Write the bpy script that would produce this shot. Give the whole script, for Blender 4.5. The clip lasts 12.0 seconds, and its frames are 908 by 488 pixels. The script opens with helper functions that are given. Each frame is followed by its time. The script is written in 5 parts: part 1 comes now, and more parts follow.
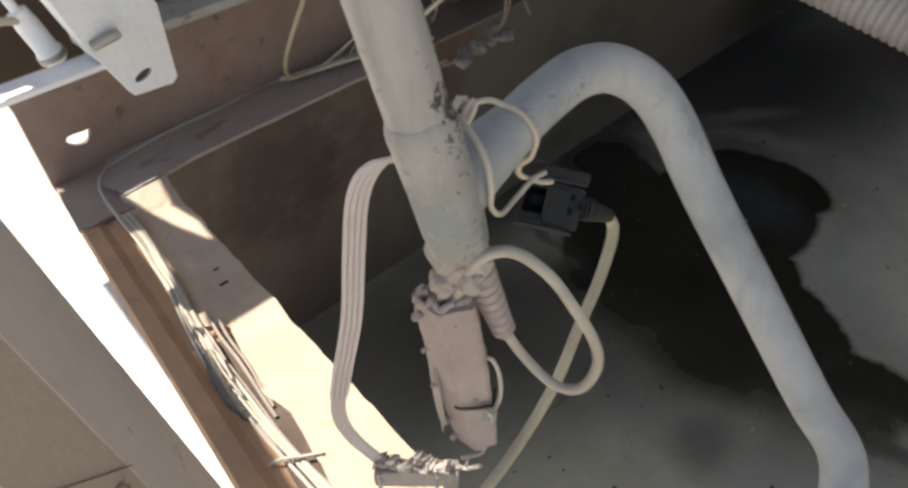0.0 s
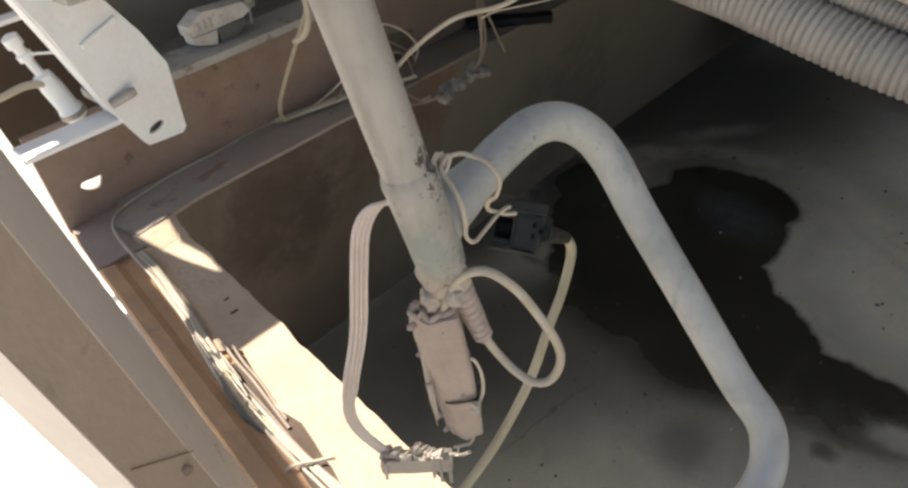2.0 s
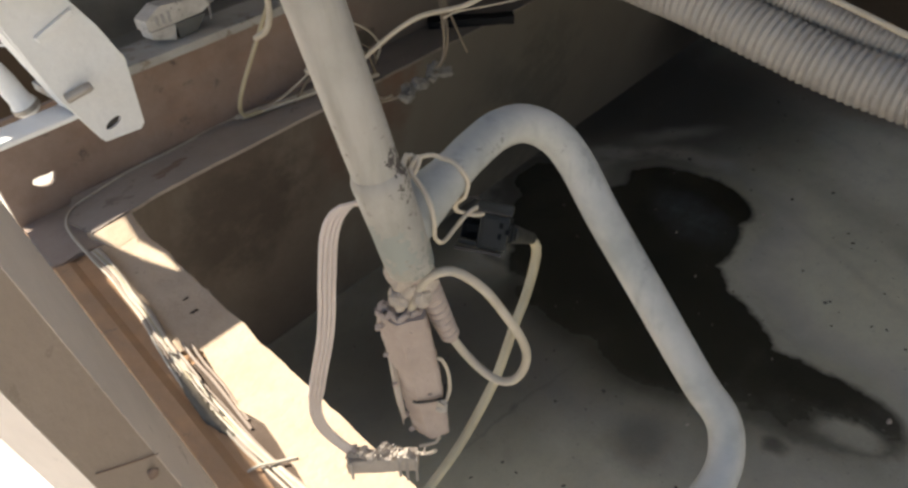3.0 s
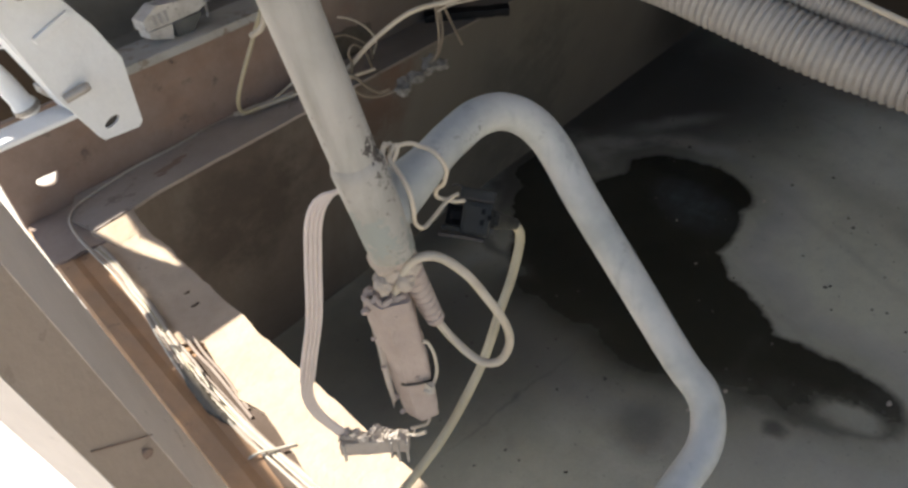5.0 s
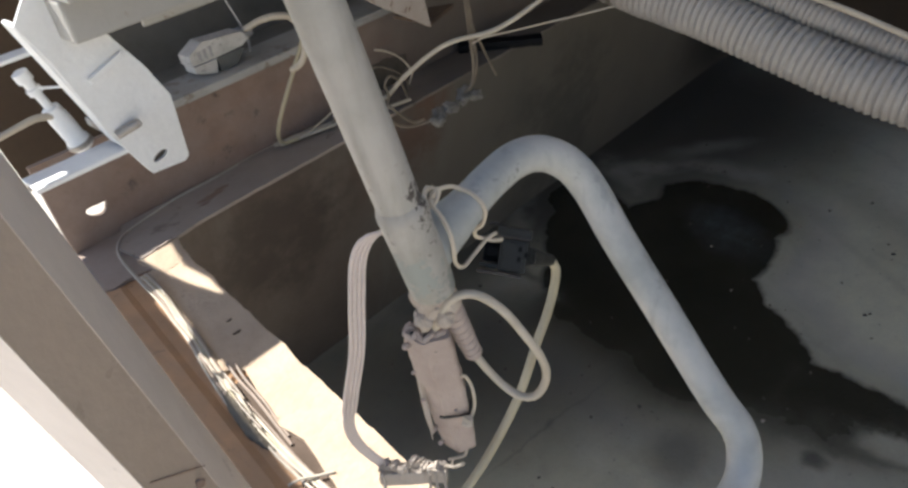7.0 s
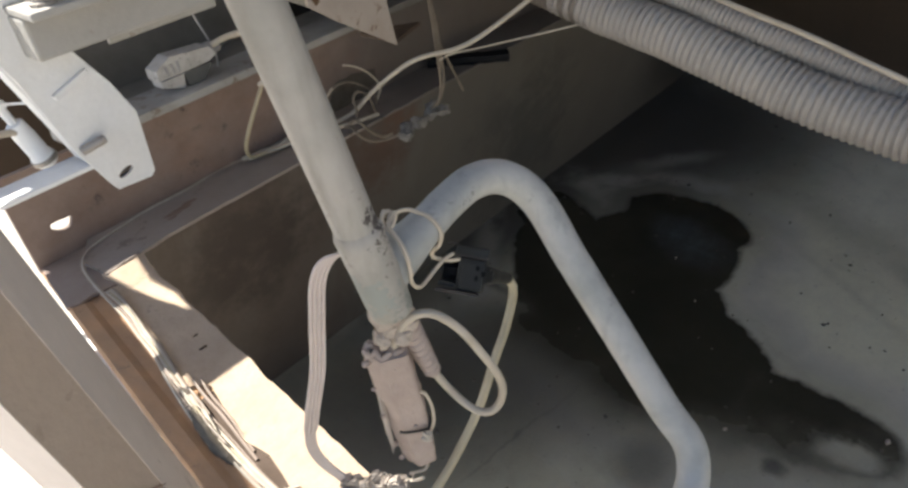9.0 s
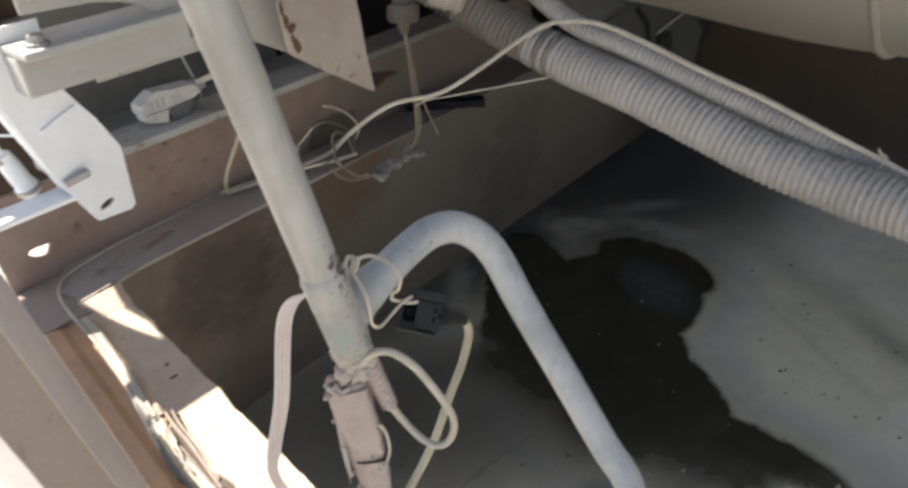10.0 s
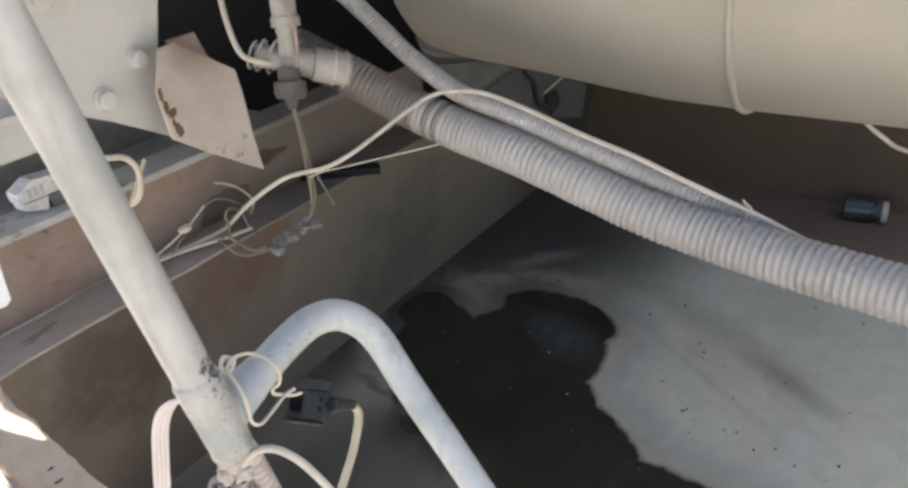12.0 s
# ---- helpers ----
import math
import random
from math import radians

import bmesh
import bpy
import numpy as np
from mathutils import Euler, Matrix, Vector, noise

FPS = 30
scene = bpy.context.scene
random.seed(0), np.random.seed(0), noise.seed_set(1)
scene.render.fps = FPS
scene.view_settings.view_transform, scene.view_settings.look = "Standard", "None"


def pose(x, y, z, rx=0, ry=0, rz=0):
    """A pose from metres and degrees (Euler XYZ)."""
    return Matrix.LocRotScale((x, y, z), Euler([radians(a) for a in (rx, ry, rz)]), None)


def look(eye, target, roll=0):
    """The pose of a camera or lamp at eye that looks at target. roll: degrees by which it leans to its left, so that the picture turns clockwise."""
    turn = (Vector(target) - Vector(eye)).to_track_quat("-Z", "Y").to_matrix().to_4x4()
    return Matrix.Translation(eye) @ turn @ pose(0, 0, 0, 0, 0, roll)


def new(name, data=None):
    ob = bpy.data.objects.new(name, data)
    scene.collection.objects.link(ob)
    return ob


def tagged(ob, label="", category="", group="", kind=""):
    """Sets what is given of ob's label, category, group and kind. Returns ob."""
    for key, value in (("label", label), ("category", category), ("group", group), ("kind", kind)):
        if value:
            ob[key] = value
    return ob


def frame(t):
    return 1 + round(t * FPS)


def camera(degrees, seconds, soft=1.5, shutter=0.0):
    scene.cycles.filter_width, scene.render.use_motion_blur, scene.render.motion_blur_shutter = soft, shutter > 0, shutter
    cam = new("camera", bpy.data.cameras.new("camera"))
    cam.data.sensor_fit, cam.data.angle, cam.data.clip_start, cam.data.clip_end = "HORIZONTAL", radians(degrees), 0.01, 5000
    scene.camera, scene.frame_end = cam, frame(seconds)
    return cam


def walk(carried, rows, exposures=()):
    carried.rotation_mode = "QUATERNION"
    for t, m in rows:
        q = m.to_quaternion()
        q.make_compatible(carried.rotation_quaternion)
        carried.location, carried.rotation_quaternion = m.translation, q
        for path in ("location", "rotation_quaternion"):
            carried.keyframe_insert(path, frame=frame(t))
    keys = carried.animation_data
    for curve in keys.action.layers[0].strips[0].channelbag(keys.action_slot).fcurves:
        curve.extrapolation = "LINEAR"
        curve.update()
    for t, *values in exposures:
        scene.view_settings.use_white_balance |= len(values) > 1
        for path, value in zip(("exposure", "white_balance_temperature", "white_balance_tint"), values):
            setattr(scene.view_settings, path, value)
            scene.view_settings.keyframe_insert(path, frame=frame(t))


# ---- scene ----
cam = camera(64.0, 12.0, 2.7, 0.6)
PATH = [
    (0, (0.145, 0.052, 0.914), (1.139, 1.28, -0.313), -7.5),
    (0.5, (0.132, 0.021, 0.933), (1.11, 1.267, -0.289), -11.2),
    (1, (0.121, 0.009, 0.95), (1.064, 1.31, -0.241), -12.6),
    (1.5, (0.117, 0.012, 0.959), (1.138, 1.271, -0.213), -10.2),
    (2, (0.112, 0.006, 0.957), (1.154, 1.24, -0.223), -9.2),
    (2.5, (0.106, 0.006, 0.958), (1.154, 1.233, -0.223), -8.5),
    (3, (0.108, 0.008, 0.96), (1.225, 1.159, -0.237), -6.7),
    (5, (0.108, -0.01, 0.962), (1.202, 1.15, -0.244), -8.3),
    (5.5, (0.116, -0.014, 0.971), (1.236, 1.135, -0.222), -8.2),
    (6, (0.101, -0.01, 0.97), (1.183, 1.176, -0.224), -8.3),
    (6.5, (0.101, -0.011, 0.97), (1.172, 1.192, -0.216), -8.7),
    (7, (0.103, -0.012, 0.977), (1.169, 1.231, -0.171), -9.8),
    (9, (0.105, -0.024, 0.988), (1.233, 1.174, -0.149), -8.4),
    (9.5, (0.1, -0.041, 0.998), (1.257, 1.156, -0.11), -5.9),
    (10, (0.095, -0.052, 1.012), (1.307, 1.131, -0.051), -5.2),
    (10.5, (0.101, -0.053, 1.02), (1.449, 1.019, 0.003), -2.8),
    (11, (0.112, -0.063, 1.022), (1.5, 0.988, 0.038), -4.0),
    (11.5, (0.114, -0.079, 1.032), (1.556, 0.927, 0.079), -4.7),
    (12, (0.11, -0.071, 1.032), (1.531, 0.965, 0.078), -4.8),
]
walk(cam, [(t, look(eye, target, roll)) for t, eye, target, roll in PATH], [(0, 1.08, 6500, 10), (1.0, 1.08, 6700, 10), (2.0, 1.18, 6850, 10), (3.0, 1.15, 6950, 10), (5.0, 1.24, 6550, 10), (6.5, 1.15, 6250, 10), (9.0, 1.22, 6450, 10), (10.0, 1.5, 6350, 10), (10.5, 1.73, 6300, 10), (11.0, 1.77, 6300, 10), (11.5, 1.76, 6350, 10), (12, 2.2, 6200, 10)])

# ---- light ----
SUN_EL, SUN_AZ = radians(55), radians(340)   # elevation; azimuth of the sun, clockwise from +y
world = bpy.data.worlds.new("sky")
scene.world = world
world.use_nodes = True
wn = world.node_tree.nodes
sky = wn.new("ShaderNodeTexSky")
sky.sky_type, sky.sun_disc = "NISHITA", False
sky.sun_elevation, sky.sun_rotation = SUN_EL, SUN_AZ
wn["Background"].inputs["Strength"].default_value = 0.085
world.node_tree.links.new(sky.outputs[0], wn["Background"].inputs["Color"])
sun = new("sun", bpy.data.lights.new("sun", "SUN"))
sun.data.energy, sun.data.angle, sun.data.color = 5.0, radians(0.5), (1.0, 0.95, 0.87)
to_sun = Vector((math.cos(SUN_EL) * math.sin(SUN_AZ), math.cos(SUN_EL) * math.cos(SUN_AZ), math.sin(SUN_EL)))
sun.matrix_world = look(to_sun * 20, (0, 0, 0))


# ---- materials ----
def node(m, kind, **values):
    n = m.node_tree.nodes.new(kind)
    for key, value in values.items():
        n.inputs[key.replace("_", " ")].default_value = value
    return n


def mix(m, factor, a, b):
    """A colour node that goes from a to b; each is a colour or a socket."""
    n = m.node_tree.nodes.new("ShaderNodeMix")
    n.data_type = "RGBA"
    for socket, value in ((n.inputs[0], factor), (n.inputs[6], a), (n.inputs[7], b)):
        if isinstance(value, bpy.types.NodeSocket):
            m.node_tree.links.new(value, socket)
        else:
            socket.default_value = (*value, 1) if isinstance(value, tuple) else value
    return n.outputs[2]


def calc(m, op, a, b=0.0, c=0.0, clamp=False):
    n = m.node_tree.nodes.new("ShaderNodeMath")
    n.operation, n.use_clamp = op, clamp
    for socket, value in zip(n.inputs, (a, b, c)):
        if isinstance(value, bpy.types.NodeSocket):
            m.node_tree.links.new(value, socket)
        else:
            socket.default_value = value
    return n.outputs[0]


def ramp(m, source, low, high):
    """0 below low, 1 above high, smooth between."""
    n = m.node_tree.nodes.new("ShaderNodeMapRange")
    n.interpolation_type = "SMOOTHSTEP"
    m.node_tree.links.new(source, n.inputs[0])
    n.inputs[1].default_value, n.inputs[2].default_value = low, high
    return n.outputs[0]


def speckle(m, scale, detail=4.0, rough=0.55, where=None):
    n = node(m, "ShaderNodeTexNoise", Scale=scale, Detail=detail, Roughness=rough)
    if where is None:
        where = node(m, "ShaderNodeTexCoord").outputs["Object"]
    m.node_tree.links.new(where, n.inputs["Vector"])
    return n.outputs["Fac"]


def bump(m, height, strength, distance):
    n = node(m, "ShaderNodeBump", Strength=strength, Distance=distance)
    m.node_tree.links.new(height, n.inputs["Height"])
    m.node_tree.links.new(n.outputs[0], m.node_tree.nodes["Principled BSDF"].inputs["Normal"])


def surface(name, base, other, rough=0.7, metal=0.0, big=6.0, fine=160.0, dust=0.0, dust_colour=(0.42, 0.37, 0.32), chips=None, chip_size=46.0, chip_level=0.62, chip_zone=None, gloss=0.5, streaks=None, grain=0.25, depth=0.002, fade=None, marks=()):
    """A worn surface: two tones in large patches, a fine grain, dust that settles on what faces up, and chips."""
    m = bpy.data.materials.new(name)
    m.use_nodes = True
    shader = m.node_tree.nodes["Principled BSDF"]
    patches = ramp(m, speckle(m, big, 5.0, 0.6), 0.35, 0.68)
    grains = speckle(m, fine, 3.0, 0.7)
    colour = mix(m, patches, base, other)
    shade = mix(m, grains, tuple(0.72 * c for c in base), tuple(min(1, 1.18 * c) for c in other))
    colour = mix(m, 0.4, colour, shade)
    if chips:
        spots = ramp(m, speckle(m, chip_size, 6.0, 0.75), chip_level, chip_level + 0.03)
        zone = ramp(m, speckle(m, chip_size / 5, 2.0), 0.47, 0.6)
        amount = calc(m, "MULTIPLY", spots, zone)
        if chip_zone:
            height = node(m, "ShaderNodeSeparateXYZ")
            m.node_tree.links.new(node(m, "ShaderNodeTexCoord").outputs["Object"], height.inputs[0])
            low, high = chip_zone
            inside = calc(m, "MULTIPLY", ramp(m, height.outputs[2], low - 0.02, low), calc(m, "SUBTRACT", 1.0, ramp(m, height.outputs[2], high - 0.03, high)))
            amount = calc(m, "MULTIPLY", amount, calc(m, "MULTIPLY_ADD", inside, 0.97, 0.03))
        colour = mix(m, amount, colour, chips)
    if streaks:
        squeezed = node(m, "ShaderNodeMapping")
        squeezed.inputs["Scale"].default_value = streaks[0]
        m.node_tree.links.new(node(m, "ShaderNodeTexCoord").outputs["Object"], squeezed.inputs[0])
        runs = ramp(m, speckle(m, 1.0, 5.0, 0.6, squeezed.outputs[0]), 0.5, 0.72)
        colour = mix(m, calc(m, "MULTIPLY", runs, streaks[2]), colour, streaks[1])
    if dust:
        facing = node(m, "ShaderNodeSeparateXYZ")
        m.node_tree.links.new(node(m, "ShaderNodeNewGeometry").outputs["Normal"], facing.inputs[0])
        lies = ramp(m, facing.outputs[2], -0.5, 0.9)
        loose = ramp(m, speckle(m, big * 3, 6.0, 0.65), 0.25, 0.7)
        amount = calc(m, "MULTIPLY", calc(m, "ADD", calc(m, "MULTIPLY", lies, 0.75), calc(m, "MULTIPLY", loose, 0.45)), dust, clamp=True)
        colour = mix(m, amount, colour, dust_colour)
    # blends into a second tone along x, broken up by noise
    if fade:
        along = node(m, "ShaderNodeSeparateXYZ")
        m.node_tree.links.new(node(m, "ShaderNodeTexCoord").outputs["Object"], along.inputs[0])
        low, high, far_tone, much = fade
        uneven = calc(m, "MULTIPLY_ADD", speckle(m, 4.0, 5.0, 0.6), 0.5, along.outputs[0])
        colour = mix(m, calc(m, "MULTIPLY", ramp(m, uneven, low + 0.25, high + 0.25), much), colour, far_tone)
    for centre, size, mark_colour, mark_scale, level, soft in marks:
        away = node(m, "ShaderNodeVectorMath")
        away.operation = "DISTANCE"
        m.node_tree.links.new(node(m, "ShaderNodeTexCoord").outputs["Object"], away.inputs[0])
        away.inputs[1].default_value = centre
        near = calc(m, "SUBTRACT", 1.0, calc(m, "DIVIDE", away.outputs["Value"], size), clamp=True)
        worn = calc(m, "ADD", speckle(m, mark_scale, 4.0, 0.7), calc(m, "MULTIPLY", near, 0.35))
        spots = calc(m, "MULTIPLY", ramp(m, worn, level, level + soft), ramp(m, near, 0.0, max(0.12, soft * 2)))
        colour = mix(m, spots, colour, mark_colour)
    m.node_tree.links.new(colour, shader.inputs["Base Color"])
    shader.inputs["Metallic"].default_value = metal
    shader.inputs["Specular IOR Level"].default_value = gloss
    m.node_tree.links.new(calc(m, "MULTIPLY_ADD", patches, 0.15, rough - 0.07), shader.inputs["Roughness"])
    bump(m, calc(m, "ADD", grains, calc(m, "MULTIPLY", patches, 0.6)), grain, depth)
    return m


white_paint = surface("chalky white pipe paint", (0.41, 0.39, 0.355), (0.26, 0.255, 0.22), 0.55, big=26, fine=300, dust=0.35, dust_colour=(0.43, 0.37, 0.335), streaks=((60, 60, 9), (0.21, 0.205, 0.165), 0.6), chips=(0.07, 0.055, 0.045), chip_size=250.0, chip_level=0.585, chip_zone=(0.72, 0.87), grain=0.25, depth=0.001,
                      marks=(((0.275, 0.212, 0.812), 0.012, (0.05, 0.04, 0.035), 260.0, 0.6, 0.05), ((0.283, 0.212, 0.755), 0.015, (0.2, 0.21, 0.19), 240.0, 0.57, 0.05), ((0.268, 0.212, 0.77), 0.017, (0.25, 0.265, 0.24), 200.0, 0.6, 0.05), ((0.274, 0.212, 0.797), 0.012, (0.1, 0.085, 0.07), 300.0, 0.62, 0.05)))
branch_paint = surface("bluish white pipe paint", (0.48, 0.47, 0.445), (0.24, 0.258, 0.242), 0.5, big=22, fine=260, dust=0.15, dust_colour=(0.47, 0.45, 0.43), streaks=((60, 60, 12), (0.15, 0.17, 0.165), 0.75), chips=(0.17, 0.18, 0.16), chip_size=60.0, chip_level=0.62, grain=0.2, depth=0.001)
plate_paint = surface("white bracket paint", (0.86, 0.87, 0.87), (0.78, 0.78, 0.76), 0.5, big=9, fine=140, dust=0.2, dust_colour=(0.55, 0.5, 0.45))
cream_paint = surface("cream panel paint", (0.45, 0.43, 0.38), (0.38, 0.36, 0.31), 0.6, big=7, fine=120, dust=0.3, dust_colour=(0.36, 0.31, 0.26), chips=(0.16, 0.11, 0.07), chip_size=60.0)
dirty_white = surface("dirty white plastic", (0.64, 0.63, 0.6), (0.42, 0.4, 0.37), 0.6, big=60, fine=220, dust=0.4, dust_colour=(0.4, 0.36, 0.32), chips=(0.1, 0.09, 0.075), chip_size=160.0, chip_level=0.57)
bar_paint = surface("grey-white bar paint", (0.44, 0.43, 0.395), (0.36, 0.345, 0.31), 0.6, big=8, fine=130, dust=0.2, dust_colour=(0.48, 0.44, 0.4), chips=(0.25, 0.2, 0.16), chip_size=60.0)
gusset_paint = surface("brownish beige bracket paint", (0.42, 0.365, 0.315), (0.3, 0.24, 0.19), 0.65, big=11, fine=140, dust=0.3, dust_colour=(0.27, 0.22, 0.18), chips=(0.14, 0.08, 0.045), chip_size=70.0,
                       marks=(((0.615, 0.625, 0.885), 0.075, (0.16, 0.11, 0.08), 22.0, 0.25, 0.35),))
tank_paint = surface("beige tank paint", (0.37, 0.325, 0.265), (0.32, 0.28, 0.225), 0.55, big=3, fine=90, dust=0.25, dust_colour=(0.34, 0.3, 0.25), grain=0.1)
soot_grey = surface("sooty grey sheet", (0.05, 0.052, 0.05), (0.075, 0.075, 0.07), 0.8, big=9, fine=120, dust=0.25, dust_colour=(0.13, 0.125, 0.115))
ash_grey = surface("ash grey sheet", (0.11, 0.115, 0.11), (0.07, 0.072, 0.068), 0.75, big=14, fine=130, dust=0.3, dust_colour=(0.2, 0.195, 0.18), streaks=((9, 9, 40), (0.17, 0.17, 0.16), 0.4))
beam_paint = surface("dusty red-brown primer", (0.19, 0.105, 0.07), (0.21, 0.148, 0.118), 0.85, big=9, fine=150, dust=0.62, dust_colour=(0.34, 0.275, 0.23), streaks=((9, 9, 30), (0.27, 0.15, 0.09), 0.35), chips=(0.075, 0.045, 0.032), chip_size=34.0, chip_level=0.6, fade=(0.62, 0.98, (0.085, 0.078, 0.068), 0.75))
rust_paint = surface("orange rusty primer", (0.52, 0.27, 0.115), (0.3, 0.18, 0.1), 0.85, big=10, fine=140, dust=0.25, dust_colour=(0.5, 0.34, 0.22), chips=(0.16, 0.09, 0.05), streaks=((40, 6, 6), (0.2, 0.125, 0.08), 0.6))
dust_sheet = surface("dust-caked plate", (0.5, 0.38, 0.265), (0.33, 0.24, 0.165), 0.95, big=16, fine=120, dust=0.42, dust_colour=(0.57, 0.455, 0.34), chips=(0.2, 0.14, 0.1), grain=0.5, depth=0.003)
# flanges paler than the web: the fall of light is put into the colours
lit_post = surface("dusty post paint, paler as if lit", (0.8, 0.71, 0.64), (0.68, 0.6, 0.53), 0.75, big=9, fine=150, dust=0.2, dust_colour=(0.7, 0.61, 0.54), chips=(0.3, 0.25, 0.2))
shaded_post = surface("brown-beige post paint, darker as if shaded", (0.45, 0.36, 0.285), (0.37, 0.29, 0.225), 0.7, big=9, fine=150, dust=0.2, chips=(0.2, 0.15, 0.11))
wall_paint = surface("sooty brown sheet", (0.058, 0.044, 0.035), (0.1, 0.088, 0.073), 0.85, big=5, fine=110, dust=0.25, dust_colour=(0.2, 0.175, 0.15), streaks=((11, 4, 3), (0.19, 0.175, 0.15), 0.3), grain=0.3)
brown_wall = surface("brown stained sheet", (0.062, 0.039, 0.023), (0.085, 0.056, 0.034), 0.85, big=3, fine=90, dust=0.1, dust_colour=(0.2, 0.16, 0.12), streaks=((7, 7, 1.5), (0.045, 0.034, 0.026), 0.6))
# the first and largest mark darkens the far right end
back_sheet = surface("dark grey-brown sheet", (0.064, 0.045, 0.034), (0.09, 0.07, 0.054), 0.85, big=5, fine=110, dust=0.2, dust_colour=(0.2, 0.18, 0.155), streaks=((11, 4, 3), (0.17, 0.155, 0.13), 0.3), grain=0.3, fade=(0.55, 1.1, (0.12, 0.109, 0.091), 0.75),
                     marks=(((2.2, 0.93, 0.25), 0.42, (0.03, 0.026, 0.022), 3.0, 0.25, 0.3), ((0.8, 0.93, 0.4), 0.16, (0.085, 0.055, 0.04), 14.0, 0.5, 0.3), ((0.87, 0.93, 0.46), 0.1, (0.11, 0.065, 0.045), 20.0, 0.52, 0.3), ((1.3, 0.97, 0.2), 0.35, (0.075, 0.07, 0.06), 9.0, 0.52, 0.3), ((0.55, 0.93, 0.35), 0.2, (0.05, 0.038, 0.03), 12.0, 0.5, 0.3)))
shelf_dust = surface("dust-grey shelf sheet", (0.2, 0.19, 0.165), (0.13, 0.12, 0.1), 0.9, big=9, fine=120, dust=0.4, dust_colour=(0.3, 0.28, 0.25))
# near-black: the dark of the shaded cavity is put into the colour
dark_void = surface("near-black sheet for the dark void", (0.01, 0.009, 0.008), (0.016, 0.014, 0.013), 0.9, big=4, fine=90)
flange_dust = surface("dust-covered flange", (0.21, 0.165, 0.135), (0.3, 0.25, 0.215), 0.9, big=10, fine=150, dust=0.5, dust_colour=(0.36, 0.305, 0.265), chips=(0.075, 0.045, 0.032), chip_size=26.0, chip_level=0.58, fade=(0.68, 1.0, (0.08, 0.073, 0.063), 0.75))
rust_scale = surface("flat brown rust scale", (0.16, 0.085, 0.055), (0.23, 0.16, 0.12), 0.85, big=60, fine=260, dust=0.35, dust_colour=(0.27, 0.21, 0.17))
# dark brown for rusty bits and for a painted band of shade
rust_and_shade = surface("dark brown for rust and painted shade", (0.075, 0.042, 0.022), (0.05, 0.03, 0.017), 0.7, big=30, fine=220, dust=0.05, dust_colour=(0.2, 0.14, 0.1))
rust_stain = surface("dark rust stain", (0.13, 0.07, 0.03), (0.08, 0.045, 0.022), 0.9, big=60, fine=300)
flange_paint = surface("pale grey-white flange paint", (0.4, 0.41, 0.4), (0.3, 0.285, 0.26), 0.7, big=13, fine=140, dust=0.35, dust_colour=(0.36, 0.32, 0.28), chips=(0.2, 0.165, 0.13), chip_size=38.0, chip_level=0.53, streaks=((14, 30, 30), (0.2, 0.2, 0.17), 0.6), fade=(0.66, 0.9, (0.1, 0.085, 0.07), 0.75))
hose_plastic = surface("dusty grey hose plastic", (0.22, 0.195, 0.175), (0.37, 0.345, 0.315), 0.5, big=5.5, fine=130, dust=0.5, dust_colour=(0.4, 0.37, 0.335), chips=(0.62, 0.6, 0.57), chip_size=90.0, grain=0.2)
# grime, and some of the shade at the hose's upper end
hose_dirt_shade = surface("grimy hose plastic, darker for shade", (0.12, 0.098, 0.08), (0.2, 0.17, 0.145), 0.65, big=6, fine=130, dust=0.3, dust_colour=(0.23, 0.2, 0.17))
# near-black: shade behind the fitting put into the colour
hose_shaded = surface("hose plastic near-black for shade", (0.035, 0.03, 0.026), (0.07, 0.06, 0.05), 0.75, big=6, fine=130, dust=0.1)
cable_sheath = surface("dusty white cable sheath", (0.54, 0.48, 0.385), (0.36, 0.305, 0.225), 0.65, big=32, fine=200, dust=0.4, dust_colour=(0.52, 0.46, 0.38), grain=0.15, depth=0.001)
yellow_sheath = surface("yellowed cable sheath", (0.5, 0.43, 0.27), (0.35, 0.295, 0.175), 0.6, big=32, fine=200, dust=0.35, dust_colour=(0.48, 0.42, 0.34), grain=0.15, depth=0.001)
ribbon_sheath = surface("pinkish ribbon sheath", (0.74, 0.64, 0.58), (0.6, 0.51, 0.45), 0.65, big=20, fine=200, dust=0.3, dust_colour=(0.62, 0.54, 0.48), grain=0.15, depth=0.001)
fitting_plastic = surface("dirty white fitting plastic", (0.36, 0.33, 0.29), (0.24, 0.21, 0.18), 0.6, big=24, fine=200, dust=0.35, dust_colour=(0.33, 0.29, 0.25), chips=(0.08, 0.065, 0.05), chip_size=110.0, chip_level=0.59)
tie_wire = surface("cream tie wire", (0.6, 0.52, 0.4), (0.5, 0.43, 0.33), 0.6, big=30, fine=260, dust=0.3, grain=0.1, depth=0.0006)
box_dust = surface("mud-caked box", (0.45, 0.365, 0.315), (0.33, 0.26, 0.222), 0.95, big=26, fine=170, dust=0.4, dust_colour=(0.55, 0.46, 0.39), grain=0.6, depth=0.002)
clot = surface("clotted dust", (0.48, 0.415, 0.35), (0.38, 0.32, 0.265), 0.98, big=40, fine=260, grain=0.8, depth=0.002)
black_plastic = surface("black plug plastic", (0.015, 0.0155, 0.014), (0.026, 0.026, 0.023), 0.55, big=20, fine=200, gloss=0.22, dust=0.1, dust_colour=(0.17, 0.165, 0.15), grain=0.1, depth=0.0006)
